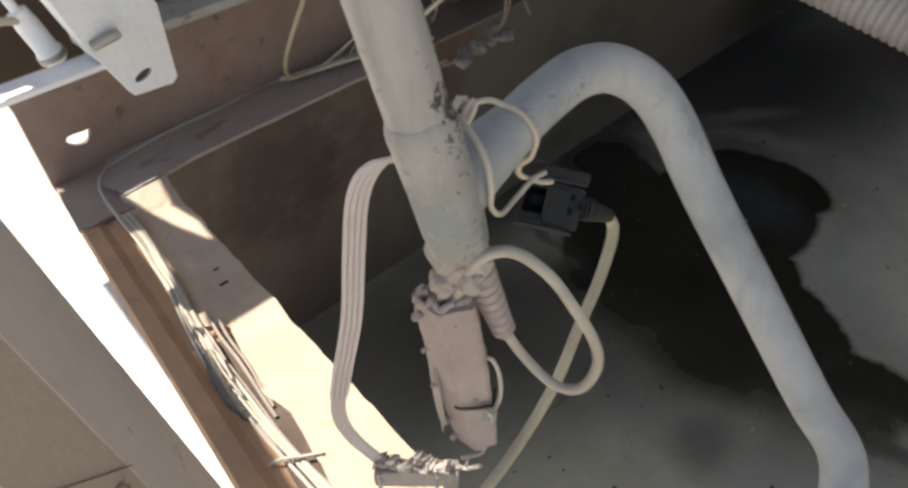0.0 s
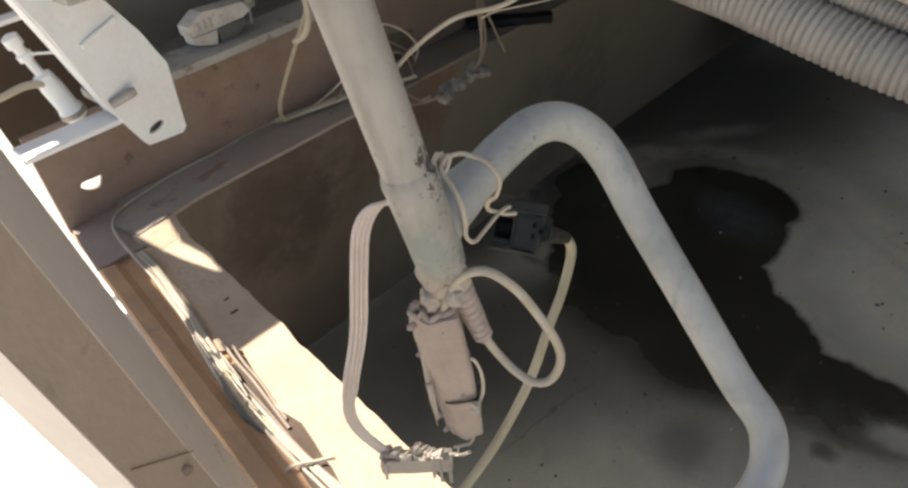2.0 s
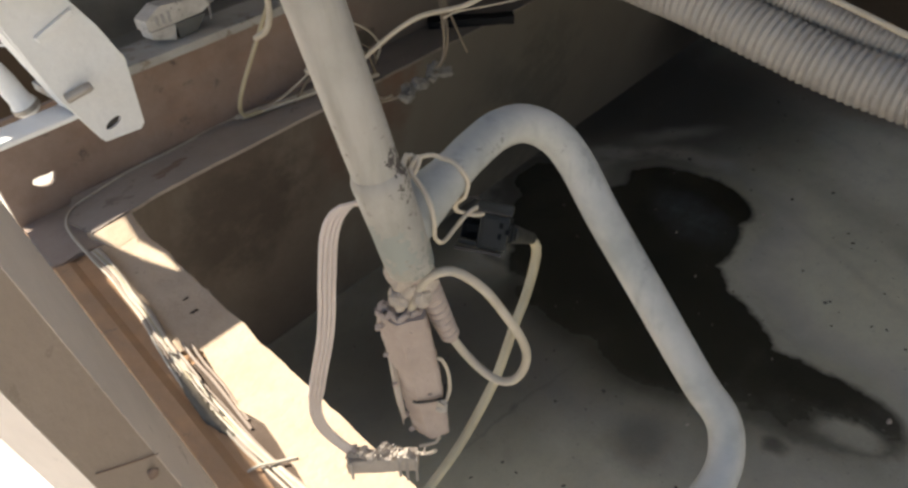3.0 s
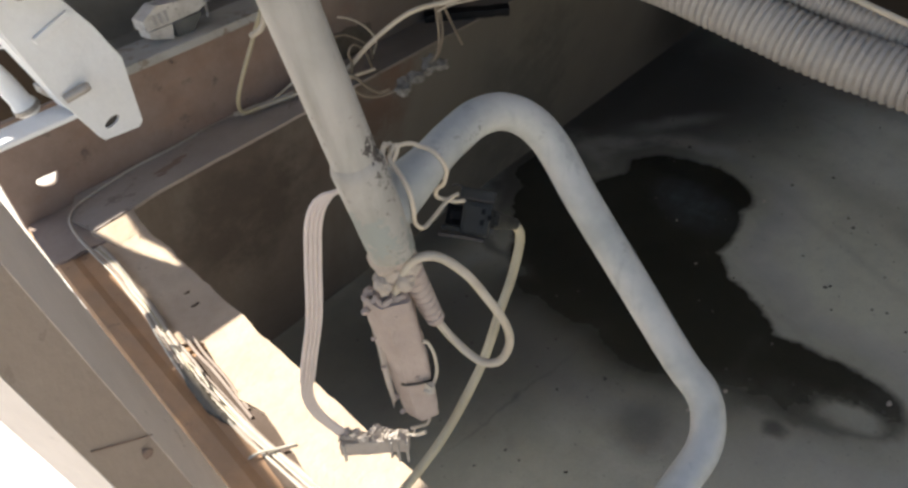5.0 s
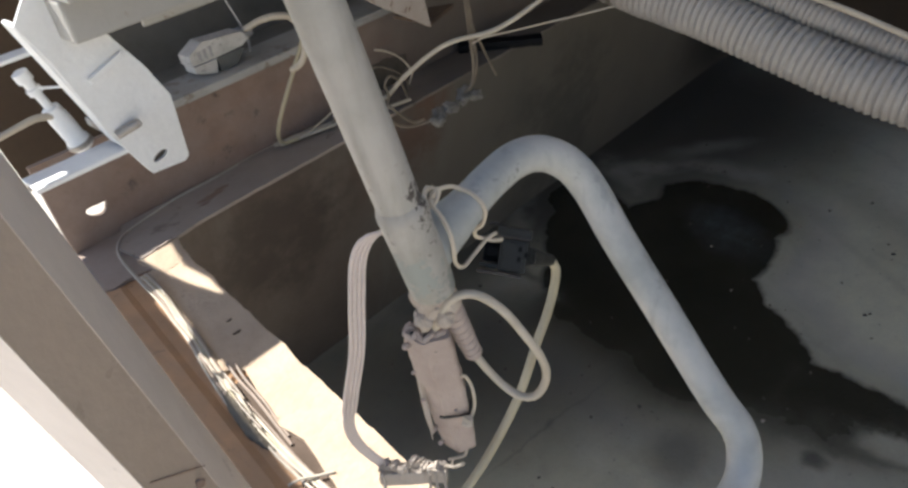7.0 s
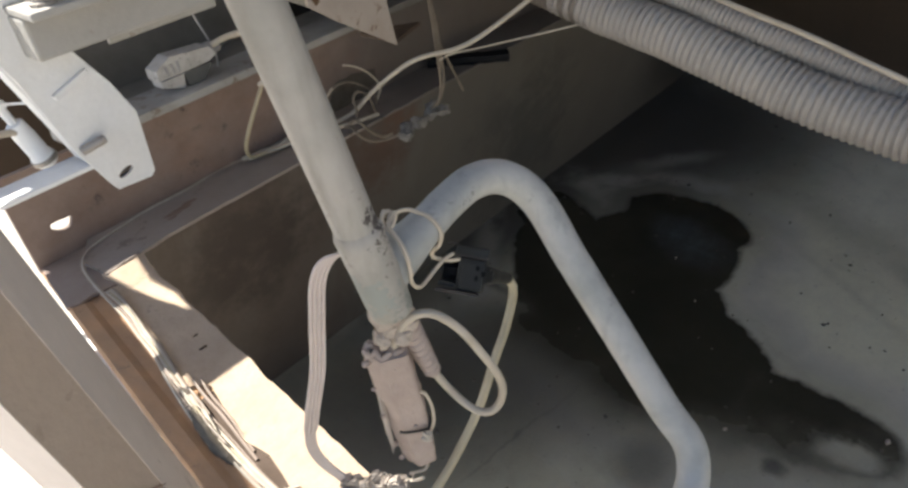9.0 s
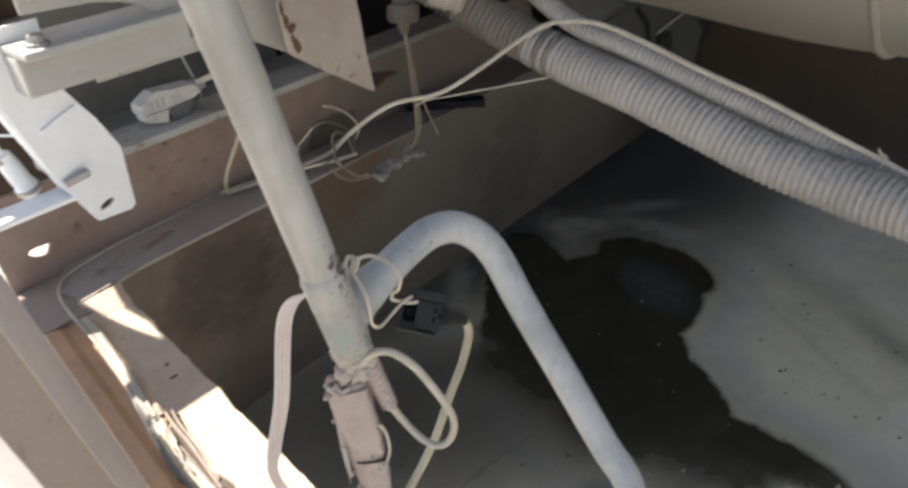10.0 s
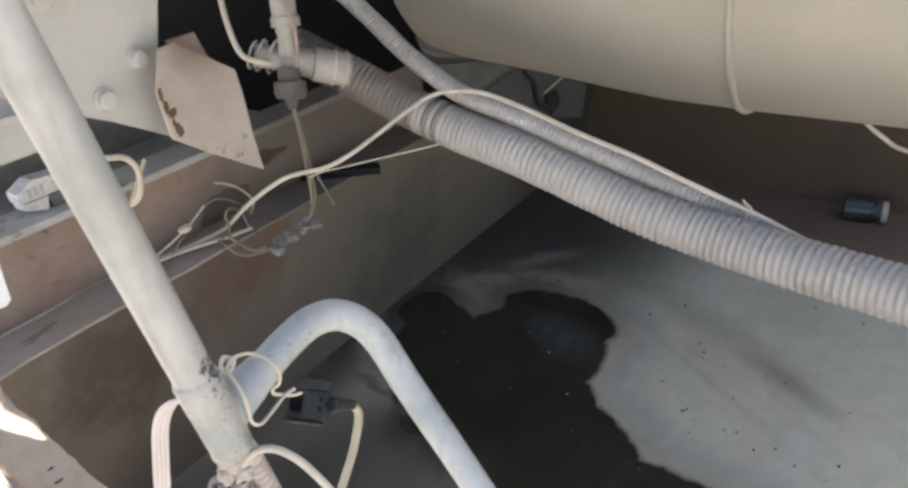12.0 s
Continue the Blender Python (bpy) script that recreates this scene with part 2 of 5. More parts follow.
deep_black = surface("near-black plastic", (0.008, 0.008, 0.009), (0.012, 0.012, 0.013), 0.7, gloss=0.1, big=20, fine=200, grain=0.1, depth=0.0005)
flap_plastic = surface("dusty black plastic", (0.025, 0.024, 0.024), (0.04, 0.037, 0.035), 0.6, gloss=0.25, big=20, fine=200, dust=0.2, dust_colour=(0.25, 0.21, 0.18), grain=0.1, depth=0.0006)
can_plastic = surface("blue-black canister plastic", (0.012, 0.018, 0.022), (0.022, 0.03, 0.036), 0.35, big=20, fine=200, dust=0.05, grain=0.1, depth=0.0006)
steel = surface("dull bolt steel", (0.4, 0.38, 0.35), (0.3, 0.27, 0.24), 0.5, 0.5, big=30, fine=200, dust=0.3)
nest_dust = surface("grey dust fluff", (0.24, 0.225, 0.2), (0.13, 0.12, 0.105), 0.98, big=90, fine=300, grain=0.8, depth=0.003)
grimy_wire = surface("grimy brown wire", (0.2, 0.16, 0.115), (0.12, 0.095, 0.07), 0.75, big=40, fine=200, dust=0.2, dust_colour=(0.28, 0.24, 0.19))
brown_wire = surface("brown twin wire", (0.28, 0.2, 0.15), (0.22, 0.16, 0.12), 0.7, big=30, fine=200, dust=0.3)
grey_block = surface("grey connector plastic", (0.3, 0.3, 0.31), (0.38, 0.37, 0.36), 0.6, big=20, fine=200, dust=0.3)
earth = surface("pale sunlit ground", (0.52, 0.47, 0.4), (0.44, 0.39, 0.32), 0.95, big=1.3, fine=30, grain=0.5, depth=0.01)
white_sheet = surface("white sheet for the sunlit ground", (0.78, 0.76, 0.72), (0.7, 0.67, 0.62), 0.6, big=6, fine=90, dust=0.2, dust_colour=(0.66, 0.6, 0.52))
crumb = surface("dark dirt crumbs", (0.05, 0.042, 0.035), (0.11, 0.095, 0.08), 0.95, big=60, fine=400)
tape_cloth = surface("dark grey cloth tape", (0.062, 0.05, 0.036), (0.1, 0.085, 0.062), 0.95, gloss=0.1, big=30, fine=260, dust=0.3, dust_colour=(0.22, 0.2, 0.18), grain=0.4, depth=0.0008)
roof_sheet = surface("painted roof sheet", (0.42, 0.4, 0.37), (0.36, 0.34, 0.31), 0.7, big=3, fine=60)


def floor_material():
    """Grey dusty sheet with a dark wet stain made of overlapping pools, and a paler dried rim."""
    m = bpy.data.materials.new("stained grey floor sheet")
    m.use_nodes = True
    shader = m.node_tree.nodes["Principled BSDF"]
    place = node(m, "ShaderNodeTexCoord").outputs["Object"]
    wobble = node(m, "ShaderNodeTexNoise", Scale=9.0, Detail=6.0, Roughness=0.62)
    m.node_tree.links.new(place, wobble.inputs["Vector"])
    shifted = node(m, "ShaderNodeVectorMath")
    shifted.operation = "MULTIPLY_ADD"
    m.node_tree.links.new(wobble.outputs["Color"], shifted.inputs[0])
    shifted.inputs[1].default_value = (0.06, 0.06, 0)
    m.node_tree.links.new(place, shifted.inputs[2])
    split = node(m, "ShaderNodeSeparateXYZ")
    m.node_tree.links.new(shifted.outputs[0], split.inputs[0])

    def pool(cx, cy, rx, ry, turn=0.0):
        if turn:
            px = calc(m, "SUBTRACT", split.outputs[0], cx + 0.03)
            py = calc(m, "SUBTRACT", split.outputs[1], cy + 0.03)
            dx = calc(m, "ADD", calc(m, "MULTIPLY", px, math.cos(turn) / rx), calc(m, "MULTIPLY", py, math.sin(turn) / rx))
            dy = calc(m, "ADD", calc(m, "MULTIPLY", px, -math.sin(turn) / ry), calc(m, "MULTIPLY", py, math.cos(turn) / ry))
            far = calc(m, "SQRT", calc(m, "ADD", calc(m, "MULTIPLY", dx, dx), calc(m, "MULTIPLY", dy, dy)))
            return calc(m, "MULTIPLY_ADD", far, min(rx, ry), -min(rx, ry))
        dx = calc(m, "MULTIPLY_ADD", split.outputs[0], 1 / rx, -(cx + 0.03) / rx)
        dy = calc(m, "MULTIPLY_ADD", split.outputs[1], 1 / ry, -(cy + 0.03) / ry)
        far = calc(m, "SQRT", calc(m, "ADD", calc(m, "MULTIPLY", dx, dx), calc(m, "MULTIPLY", dy, dy)))
        return calc(m, "MULTIPLY_ADD", far, min(rx, ry), -min(rx, ry))

    edge = None
    for one in POOLS:
        here = pool(*one)
        edge = here if edge is None else calc(m, "MINIMUM", edge, here)
    dry = pool(0.988, 0.1, 0.026, 0.05)
    edge = calc(m, "MAXIMUM", edge, calc(m, "MULTIPLY", dry, -1.0))
    crisp = calc(m, "SUBTRACT", 1.0, ramp(m, edge, -0.008, 0.009))
    soaked = calc(m, "SUBTRACT", 1.0, ramp(m, edge, -0.07, 0.05))
    clean_edge = ramp(m, calc(m, "MULTIPLY_ADD", wobble.outputs["Fac"], 0.16, split.outputs[0]), 0.98, 1.2)
    wet = calc(m, "ADD", calc(m, "MULTIPLY", crisp, clean_edge), calc(m, "MULTIPLY", soaked, calc(m, "SUBTRACT", 1.0, clean_edge)))
    damp = calc(m, "MULTIPLY", calc(m, "SUBTRACT", 1.0, ramp(m, edge, 0.0, 0.12)), 0.3)
    rim = calc(m, "MULTIPLY", ramp(m, edge, 0.02, 0.05), calc(m, "SUBTRACT", 1.0, ramp(m, edge, 0.06, 0.12)))
    patches = ramp(m, speckle(m, 2.6, 6.0, 0.6, place), 0.3, 0.7)
    swirl = node(m, "ShaderNodeTexNoise", Scale=1.7, Detail=3.0, Distortion=2.2)
    m.node_tree.links.new(place, swirl.inputs["Vector"])
    streaks = ramp(m, swirl.outputs["Fac"], 0.42, 0.62)
    grains = speckle(m, 140.0, 3.0, 0.7, place)
    colour = mix(m, patches, (0.53, 0.51, 0.385), (0.66, 0.635, 0.485))
    colour = mix(m, calc(m, "MULTIPLY", streaks, 0.35), colour, (0.7, 0.67, 0.58))
    mottle = ramp(m, speckle(m, 17.0, 6.0, 0.7, place), 0.4, 0.7)
    colour = mix(m, calc(m, "MULTIPLY", mottle, 0.22), colour, (0.3, 0.28, 0.245))
    dots = ramp(m, speckle(m, 95.0, 3.0, 0.6, place), 0.66, 0.7)
    colour = mix(m, calc(m, "MULTIPLY", dots, 0.5), colour, (0.2, 0.185, 0.16))
    colour = mix(m, calc(m, "MULTIPLY", rim, 0.35), colour, (0.5, 0.485, 0.46))
    colour = mix(m, calc(m, "MULTIPLY", grains, 0.25), colour, (0.26, 0.25, 0.235))
    # shade near the wall and under things is mixed into the floor colour
    for gx, gy, wx, wy, much in GRIME_SHADE:
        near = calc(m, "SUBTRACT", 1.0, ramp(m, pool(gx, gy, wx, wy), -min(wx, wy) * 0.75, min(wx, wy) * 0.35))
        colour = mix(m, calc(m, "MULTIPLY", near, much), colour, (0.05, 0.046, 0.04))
    rubbed = ramp(m, speckle(m, 5.0, 4.0, 0.6, place), 0.36, 0.6)
    colour = mix(m, calc(m, "MULTIPLY", calc(m, "MULTIPLY", rim, clean_edge), calc(m, "MULTIPLY", rubbed, 0.5)), colour, (0.44, 0.42, 0.36))
    for gx, gy, wx, wy, turn, much in SCUFFS:
        near = calc(m, "SUBTRACT", 1.0, ramp(m, pool(gx, gy, wx, wy, turn), -wy * 0.9, wy * 0.5))
        colour = mix(m, calc(m, "MULTIPLY", near, much), colour, (0.6, 0.58, 0.52))
    for gx, gy, wx, wy, turn, much in SMEARS:
        near = calc(m, "SUBTRACT", 1.0, ramp(m, pool(gx, gy, wx, wy, turn), -wy * 0.9, wy * 0.5))
        colour = mix(m, calc(m, "MULTIPLY", near, much), colour, (0.12, 0.11, 0.095))
    for gx, gy, wx, wy, much in RUST:
        near = calc(m, "SUBTRACT", 1.0, ramp(m, pool(gx, gy, wx, wy), -min(wx, wy) * 0.4, min(wx, wy) * 0.15))
        colour = mix(m, calc(m, "MULTIPLY", near, much), colour, (0.13, 0.085, 0.06))
    for turn, scale, much in ((0.5, 2.3, 0.08),):
        turned_place = node(m, "ShaderNodeMapping")
        turned_place.inputs["Rotation"].default_value = (0, 0, turn)
        m.node_tree.links.new(place, turned_place.inputs[0])
        crease = node(m, "ShaderNodeTexWave", Scale=scale, Distortion=5.0, Detail=4.0, Detail_Scale=1.4, Detail_Roughness=0.6)
        m.node_tree.links.new(turned_place.outputs[0], crease.inputs["Vector"])
        line = ramp(m, crease.outputs["Fac"], 0.94, 1.0)
        broken = ramp(m, speckle(m, 4.0, 3.0, 0.6, turned_place.outputs[0]), 0.45, 0.62)
        colour = mix(m, calc(m, "MULTIPLY", calc(m, "MULTIPLY", line, broken), much), colour, (0.15, 0.145, 0.135))
    crumbs = ramp(m, speckle(m, 60.0, 2.0, 0.5, place), 0.735, 0.76)
    colour = mix(m, crumbs, colour, (0.06, 0.055, 0.05))
    colour = mix(m, damp, colour, (0.1, 0.095, 0.085))
    wet_tone = mix(m, patches, (0.026, 0.0255, 0.019), (0.041, 0.0395, 0.029))
    # bluish sheen of the wet stain, painted into its colour
    sheen = calc(m, "SUBTRACT", 1.0, ramp(m, pool(1.385, 0.565, 0.11, 0.065, 1.1), -0.05, 0.03))
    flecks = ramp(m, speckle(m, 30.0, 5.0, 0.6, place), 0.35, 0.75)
    wet_tone = mix(m, calc(m, "MULTIPLY", sheen, calc(m, "MULTIPLY_ADD", flecks, 0.4, 0.3)), wet_tone, (0.1, 0.115, 0.125))
    colour = mix(m, wet, colour, wet_tone)
    m.node_tree.links.new(colour, shader.inputs["Base Color"])
    shader.inputs["Specular IOR Level"].default_value = 0.45
    rough = calc(m, "MULTIPLY_ADD", wet, -0.7, 0.82)
    m.node_tree.links.new(calc(m, "ADD", rough, calc(m, "MULTIPLY", patches, 0.12)), shader.inputs["Roughness"])
    bump(m, calc(m, "ADD", grains, calc(m, "MULTIPLY", swirl.outputs["Fac"], 3.0)), 0.25, 0.003)
    return m


# wet pools on the floor: middle x, y and half widths
POOLS = [(1.325, 0.921, 0.081, 0.076, 0.55), (1.44, 0.611, 0.11, 0.154, -0.14), (1.214, 0.811, 0.188, 0.103, 0.57), (1.105, 0.587, 0.214, 0.238, -0.59), (1.045, 0.357, 0.18, 0.108, 0.63),
         (1.015, 0.207, 0.088, 0.182, 0.02), (1.274, 0.624, 0.244, 0.184, -0.17), (0.966, 0.684, 0.069, 0.094, 0.3), (0.968, 0.434, 0.166, 0.117, 1.61)]
# soft dark patches, painted shade in the corner and a few real smudges: middle x, y, half widths and strength
GRIME_SHADE = [(1.9, 0.75, 0.32, 0.36, 0.6), (2.32, 0.2, 0.3, 0.5, 0.88), (1.85, 0.87, 0.7, 0.42, 0.93), (1.2, 0.98, 0.4, 0.14, 0.8), (0.52, 0.82, 0.4, 0.32, 0.8), (0.8, 0.0, 0.3, 0.16, 0.1), (0.788, 0.341, 0.062, 0.055, 0.55), (0.908, 0.178, 0.02, 0.022, 0.8), (0.9, 0.4, 0.28, 0.34, 0.33), (0.8, 0.7, 0.24, 0.3, 0.75), (1.75, 0.99, 1.1, 0.085, 0.75)]
# long smears: middle x, y, half length and width, turn and strength
SMEARS = [(1.6, 0.3, 0.24, 0.06, 1.15, 0.3), (1.45, 0.07, 0.12, 0.035, 0.95, 0.5), (1.37, 0.2, 0.26, 0.014, 0.98, 0.14), (1.027, 0.85, 0.085, 0.015, 1.4, 0.8), (0.73, 0.541, 0.15, 0.004, -0.107, 0.5), (0.722, 0.544, 0.012, 0.008, 0.4, 0.7)]
# pale rubbed places, in the same order
SCUFFS = [(1.36, 0.015, 0.13, 0.02, -0.1, 0.5), (1.53, 0.86, 0.09, 0.03, 2.2, 0.3), (1.69, 0.77, 0.12, 0.035, 2.4, 0.25)]
# rusty brown dirt towards the wall
RUST = [(2.3, 0.1, 0.36, 0.75, 0.9)]
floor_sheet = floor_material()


# ---- builders ----
def part(name, bm, material, parent=None, label="", smooth=False):
    """Links a bmesh as one mesh object, under a thing or a part if one is given."""
    mesh = bpy.data.meshes.new(name)
    bmesh.ops.recalc_face_normals(bm, faces=bm.faces)
    if smooth:
        for f in bm.faces:
            f.smooth = True
    bm.to_mesh(mesh)
    bm.free()
    mesh.materials.append(material)
    if smooth:
        mesh.set_sharp_from_angle(angle=radians(40))
    ob = new(name, mesh)
    if parent is not None:
        ob.parent = parent
    if label:
        ob["label"] = label
    return ob


def thing(name, label, category, group="", kind=""):
    return tagged(new(name), label, category, group, kind)


def box(x0, x1, y0, y1, z0, z1, bevel=0.0, m=None):
    bm = bmesh.new()
    bmesh.ops.create_cube(bm, size=1)
    bmesh.ops.transform(bm, verts=bm.verts, matrix=Matrix.Translation(((x0 + x1) / 2, (y0 + y1) / 2, (z0 + z1) / 2)) @ Matrix.Diagonal((x1 - x0, y1 - y0, z1 - z0, 1)))
    if bevel:
        bmesh.ops.bevel(bm, geom=bm.edges[:], offset=bevel, segments=2, affect="EDGES", profile=0.6)
    if m is not None:
        bmesh.ops.transform(bm, verts=bm.verts, matrix=m)
    return bm


def plate(outline, holes, thick, m, ragged=0.0):
    """A plate from an outline in its own plane (u, v), with holes, made solid towards -w, then placed by m."""
    bm = bmesh.new()
    edges = []
    for ring in (outline, *holes):
        vs = [bm.verts.new((u, v, 0)) for u, v in ring]
        edges += [bm.edges.new((vs[n], vs[(n + 1) % len(vs)])) for n in range(len(vs))]
    bmesh.ops.triangle_fill(bm, edges=edges, use_beauty=True, use_dissolve=False)
    made = bmesh.ops.extrude_face_region(bm, geom=bm.faces[:])
    moved = [g for g in made["geom"] if isinstance(g, bmesh.types.BMVert)]
    bmesh.ops.translate(bm, verts=moved, vec=(0, 0, -thick))
    bmesh.ops.transform(bm, verts=bm.verts, matrix=m)
    return bm


def ring(cu, cv, ru, rv, count=20):
    return [(cu + ru * math.cos(math.tau * n / count), cv + rv * math.sin(math.tau * n / count)) for n in range(count)]


def curve(points, step):
    """Points along a smooth line through the given ones, about step apart."""
    p = [Vector(q) for q in points]
    p = [2 * p[0] - p[1], *p, 2 * p[-1] - p[-2]]
    out = []
    for a, b, c, d in zip(p, p[1:], p[2:], p[3:]):
        count = max(1, round((c - b).length / step))
        for n in range(count):
            t = n / count
            out.append(0.5 * (2 * b + (c - a) * t + (2 * a - 5 * b + 4 * c - d) * t * t + (3 * b - a - 3 * c + d) * t ** 3))
    return [*out, p[-2]]


def frames(line):
    """Side and up vectors along a line, with no sudden twist."""
    out, side = [], None
    for n, q in enumerate(line):
        ahead = (line[min(n + 1, len(line) - 1)] - line[max(n - 1, 0)]).normalized()
        if side is None:
            side = ahead.cross(Vector((0, 0, 1)) if abs(ahead.z) < 0.9 else Vector((0, 1, 0))).normalized()
        side = (side - ahead * side.dot(ahead)).normalized()
        out.append((q, side, ahead.cross(side)))
    return out


def sweep(line, radius, around=14, profile=None, bm=None, close=True):
    """A tube along a line. radius: a number, or a function of the index and the fraction of the way. profile: a section to sweep instead of a circle."""
    bm = bm or bmesh.new()
    rows = []
    path = frames(line)
    for n, (q, side, upward) in enumerate(path):
        r = radius(n, n / max(1, len(path) - 1)) if callable(radius) else radius
        section = profile or [(math.cos(math.tau * a / around), math.sin(math.tau * a / around)) for a in range(around)]
        rows.append([bm.verts.new(q + side * u * r + upward * v * r) for u, v in section])
    count = len(rows[0])
    for a, b in zip(rows, rows[1:]):
        for n in range(count):
            bm.faces.new((a[n], a[(n + 1) % count], b[(n + 1) % count], b[n]))
    if close:
        bm.faces.new(rows[0][::-1])
        bm.faces.new(rows[-1])
    return bm


def turned(a, b, steps, around=20):
    """A turned piece from a to b; steps: (fraction, radius) pairs."""
    a, b = Vector(a), Vector(b)
    line = [a.lerp(b, f) for f, _ in steps]
    bm = bmesh.new()
    ahead = (b - a).normalized()
    side = ahead.orthogonal().normalized()
    upward = ahead.cross(side)
    rows = [[bm.verts.new(q + (side * math.cos(math.tau * k / around) + upward * math.sin(math.tau * k / around)) * r) for k in range(around)] for q, (_, r) in zip(line, steps)]
    for s, t in zip(rows, rows[1:]):
        for n in range(around):
            bm.faces.new((s[n], s[(n + 1) % around], t[(n + 1) % around], t[n]))
    bm.faces.new(rows[0][::-1])
    bm.faces.new(rows[-1])
    return bm


def rough_up(bm, amount, scale, seed=0.0):
    """Pushes the points about by a smooth noise."""
    for v in bm.verts:
        v.co += noise.noise_vector(v.co * scale + Vector((seed, seed * 2, 0))) * amount
    return bm


def lump(middle, size, seed, amount=0.35, detail=3):
    bm = bmesh.new()
    bmesh.ops.create_icosphere(bm, subdivisions=detail, radius=1)
    for v in bm.verts:
        v.co *= 1 + amount * noise.noise(v.co * 1.7 + Vector((seed, 0, 0))) + amount * 0.6 * noise.noise(v.co * 4.5 + Vector((0, seed, 0)))
        v.co = Vector((v.co.x * size[0], v.co.y * size[1], v.co.z * size[2])) + Vector(middle)
    return bm


def cable(name, points, radius, material, label, category="cable", group="", step=0.006, around=10, parent=None):
    bm = sweep(curve(points, step), radius, around)
    if parent is not None:
        return part(name, bm, material, parent, label, True)
    return tagged(part(name, bm, material, None, "", True), label, category, group)


XZ = Matrix(((1, 0, 0, 0), (0, 0, -1, 0), (0, 1, 0, 0), (0, 0, 0, 1)))   # u along x, v along z, thickness towards +y


def facing(y):
    return Matrix.Translation((0, y, 0)) @ XZ


# ---- the setting ----
ground = tagged(part("ground", box(-60, 60, -60, 60, -0.65, -0.6), earth), "pale dry sunlit ground outside the machine", "ground", kind="structure")
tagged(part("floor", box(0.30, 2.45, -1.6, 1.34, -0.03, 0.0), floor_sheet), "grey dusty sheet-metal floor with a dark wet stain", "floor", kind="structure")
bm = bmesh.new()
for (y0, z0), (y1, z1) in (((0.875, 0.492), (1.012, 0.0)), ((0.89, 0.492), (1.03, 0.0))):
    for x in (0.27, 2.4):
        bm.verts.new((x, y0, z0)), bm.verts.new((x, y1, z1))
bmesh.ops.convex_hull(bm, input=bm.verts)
tagged(part("wall_back", bm, back_sheet), "dark grey-brown sheet wall leaning under the beam", "wall", kind="structure")
tagged(part("wall_right", box(2.38, 2.42, -1.6, 1.3, -0.02, 1.5), brown_wall), "brown stained sheet wall behind the tank", "wall", kind="structure")
tagged(part("wall_far", box(0.701, 2.42, 1.3, 1.34, -0.02, 1.5), dark_void), "near-black wall standing in for the shaded void", "wall", kind="structure")
# upper part is out of view, added to stop stray sun on the floor
tagged(part("wall_far", plate([(0.2, 0.75), (0.44, 0.75), (0.44, -0.02), (0.7, -0.02), (0.7, 1.9), (0.2, 1.9)], [], 0.04, facing(1.3)), brown_wall), "dark brown sheet wall behind the beam, raised to block sun", "wall", kind="structure")
# hood sheets out of view, added only to block sun and sky
tagged(part("ceiling", box(0.34, 0.62, -0.5, 1.34, 1.5, 1.53), roof_sheet), "unseen hood sheet added to shade the machine bay", "ceiling", kind="structure")
tagged(part("ceiling", box(0.621, 1.02, -0.5, 1.34, 1.16, 1.19), roof_sheet), "unseen hood sheet added to shade the hose", "ceiling", kind="structure")
tagged(part("ceiling", box(1.021, 2.6, 0.2, 1.34, 1.16, 1.19), roof_sheet), "unseen hood sheet added to keep light off the tank", "ceiling", kind="structure")
# added behind the camera to cut the sky low in front
tagged(part("wall_front", box(0.45, 2.42, -1.64, -1.6, -0.02, 1.3), roof_sheet), "unseen wall added across the bay to block low sky light", "wall", kind="structure")
# unseen shade over the pipe; its hole lets sun on to the connector
tagged(part("ceiling", plate([(-0.1, 0.1), (0.339, 0.1), (0.339, 0.93), (-0.1, 0.93)], [[(0.018, 0.82), (0.056, 0.798), (0.068, 0.808), (0.05, 0.836), (0.02, 0.852)]], 0.03, Matrix.Translation((0, 0, 1.53))), roof_sheet), "unseen hood sheet added over the pipe, holed to light the connector", "ceiling", kind="structure")
tagged(part("wall_side", plate([(0.235, 1.08), (0.27, 0.78), (0.306, 0.46), (0.46, 0.46), (0.46, 1.08)], [], 0.004, facing(1.25)), brown_wall), "brown stained sheet standing behind the beam end", "wall", kind="structure")
# unseen strip, added to keep sun off the side beam
tagged(part("wall_side", plate([(0.112, 1.09), (-0.02, 1.499), (-0.058, 1.499), (0.075, 1.09)], [], 0.004, facing(0.936)), brown_wall), "unseen narrow strip added to shade the side beam", "wall", kind="structure")


def hood_hole(ring):
    """An outline given on the upright plane y = 0.936, carried along the sun's rays up to the hood's height."""
    return [(x + to_sun.x * (1.085 - z) / to_sun.z, 0.936 + to_sun.y * (1.085 - z) / to_sun.z) for x, z in ring]


# added sheet out of view; openings are cut to draw the sun patches
gap = [(0.266, 0.676), (0.31, 0.672), (0.277, 0.749), (0.263, 0.828), (0.2405, 0.897), (0.2485, 0.802)]
slit = [(0.2105, 0.785), (0.222, 0.8), (0.183, 0.92), (0.158, 0.975), (0.178, 0.98), (0.174, 1.028), (0.149, 1.03), (0.132, 1.075), (0.118, 1.072), (0.135, 1.02), (0.178, 0.89)]
rim = [(0.195, 0.6225), (0.222, 0.6225), (0.222, 0.55), (0.345, 0.55), (0.345, 0.6225), (0.358, 0.6225), (0.358, 1.083), (0.1, 1.083), (0.098, 1.1), (0.06, 1.1)]
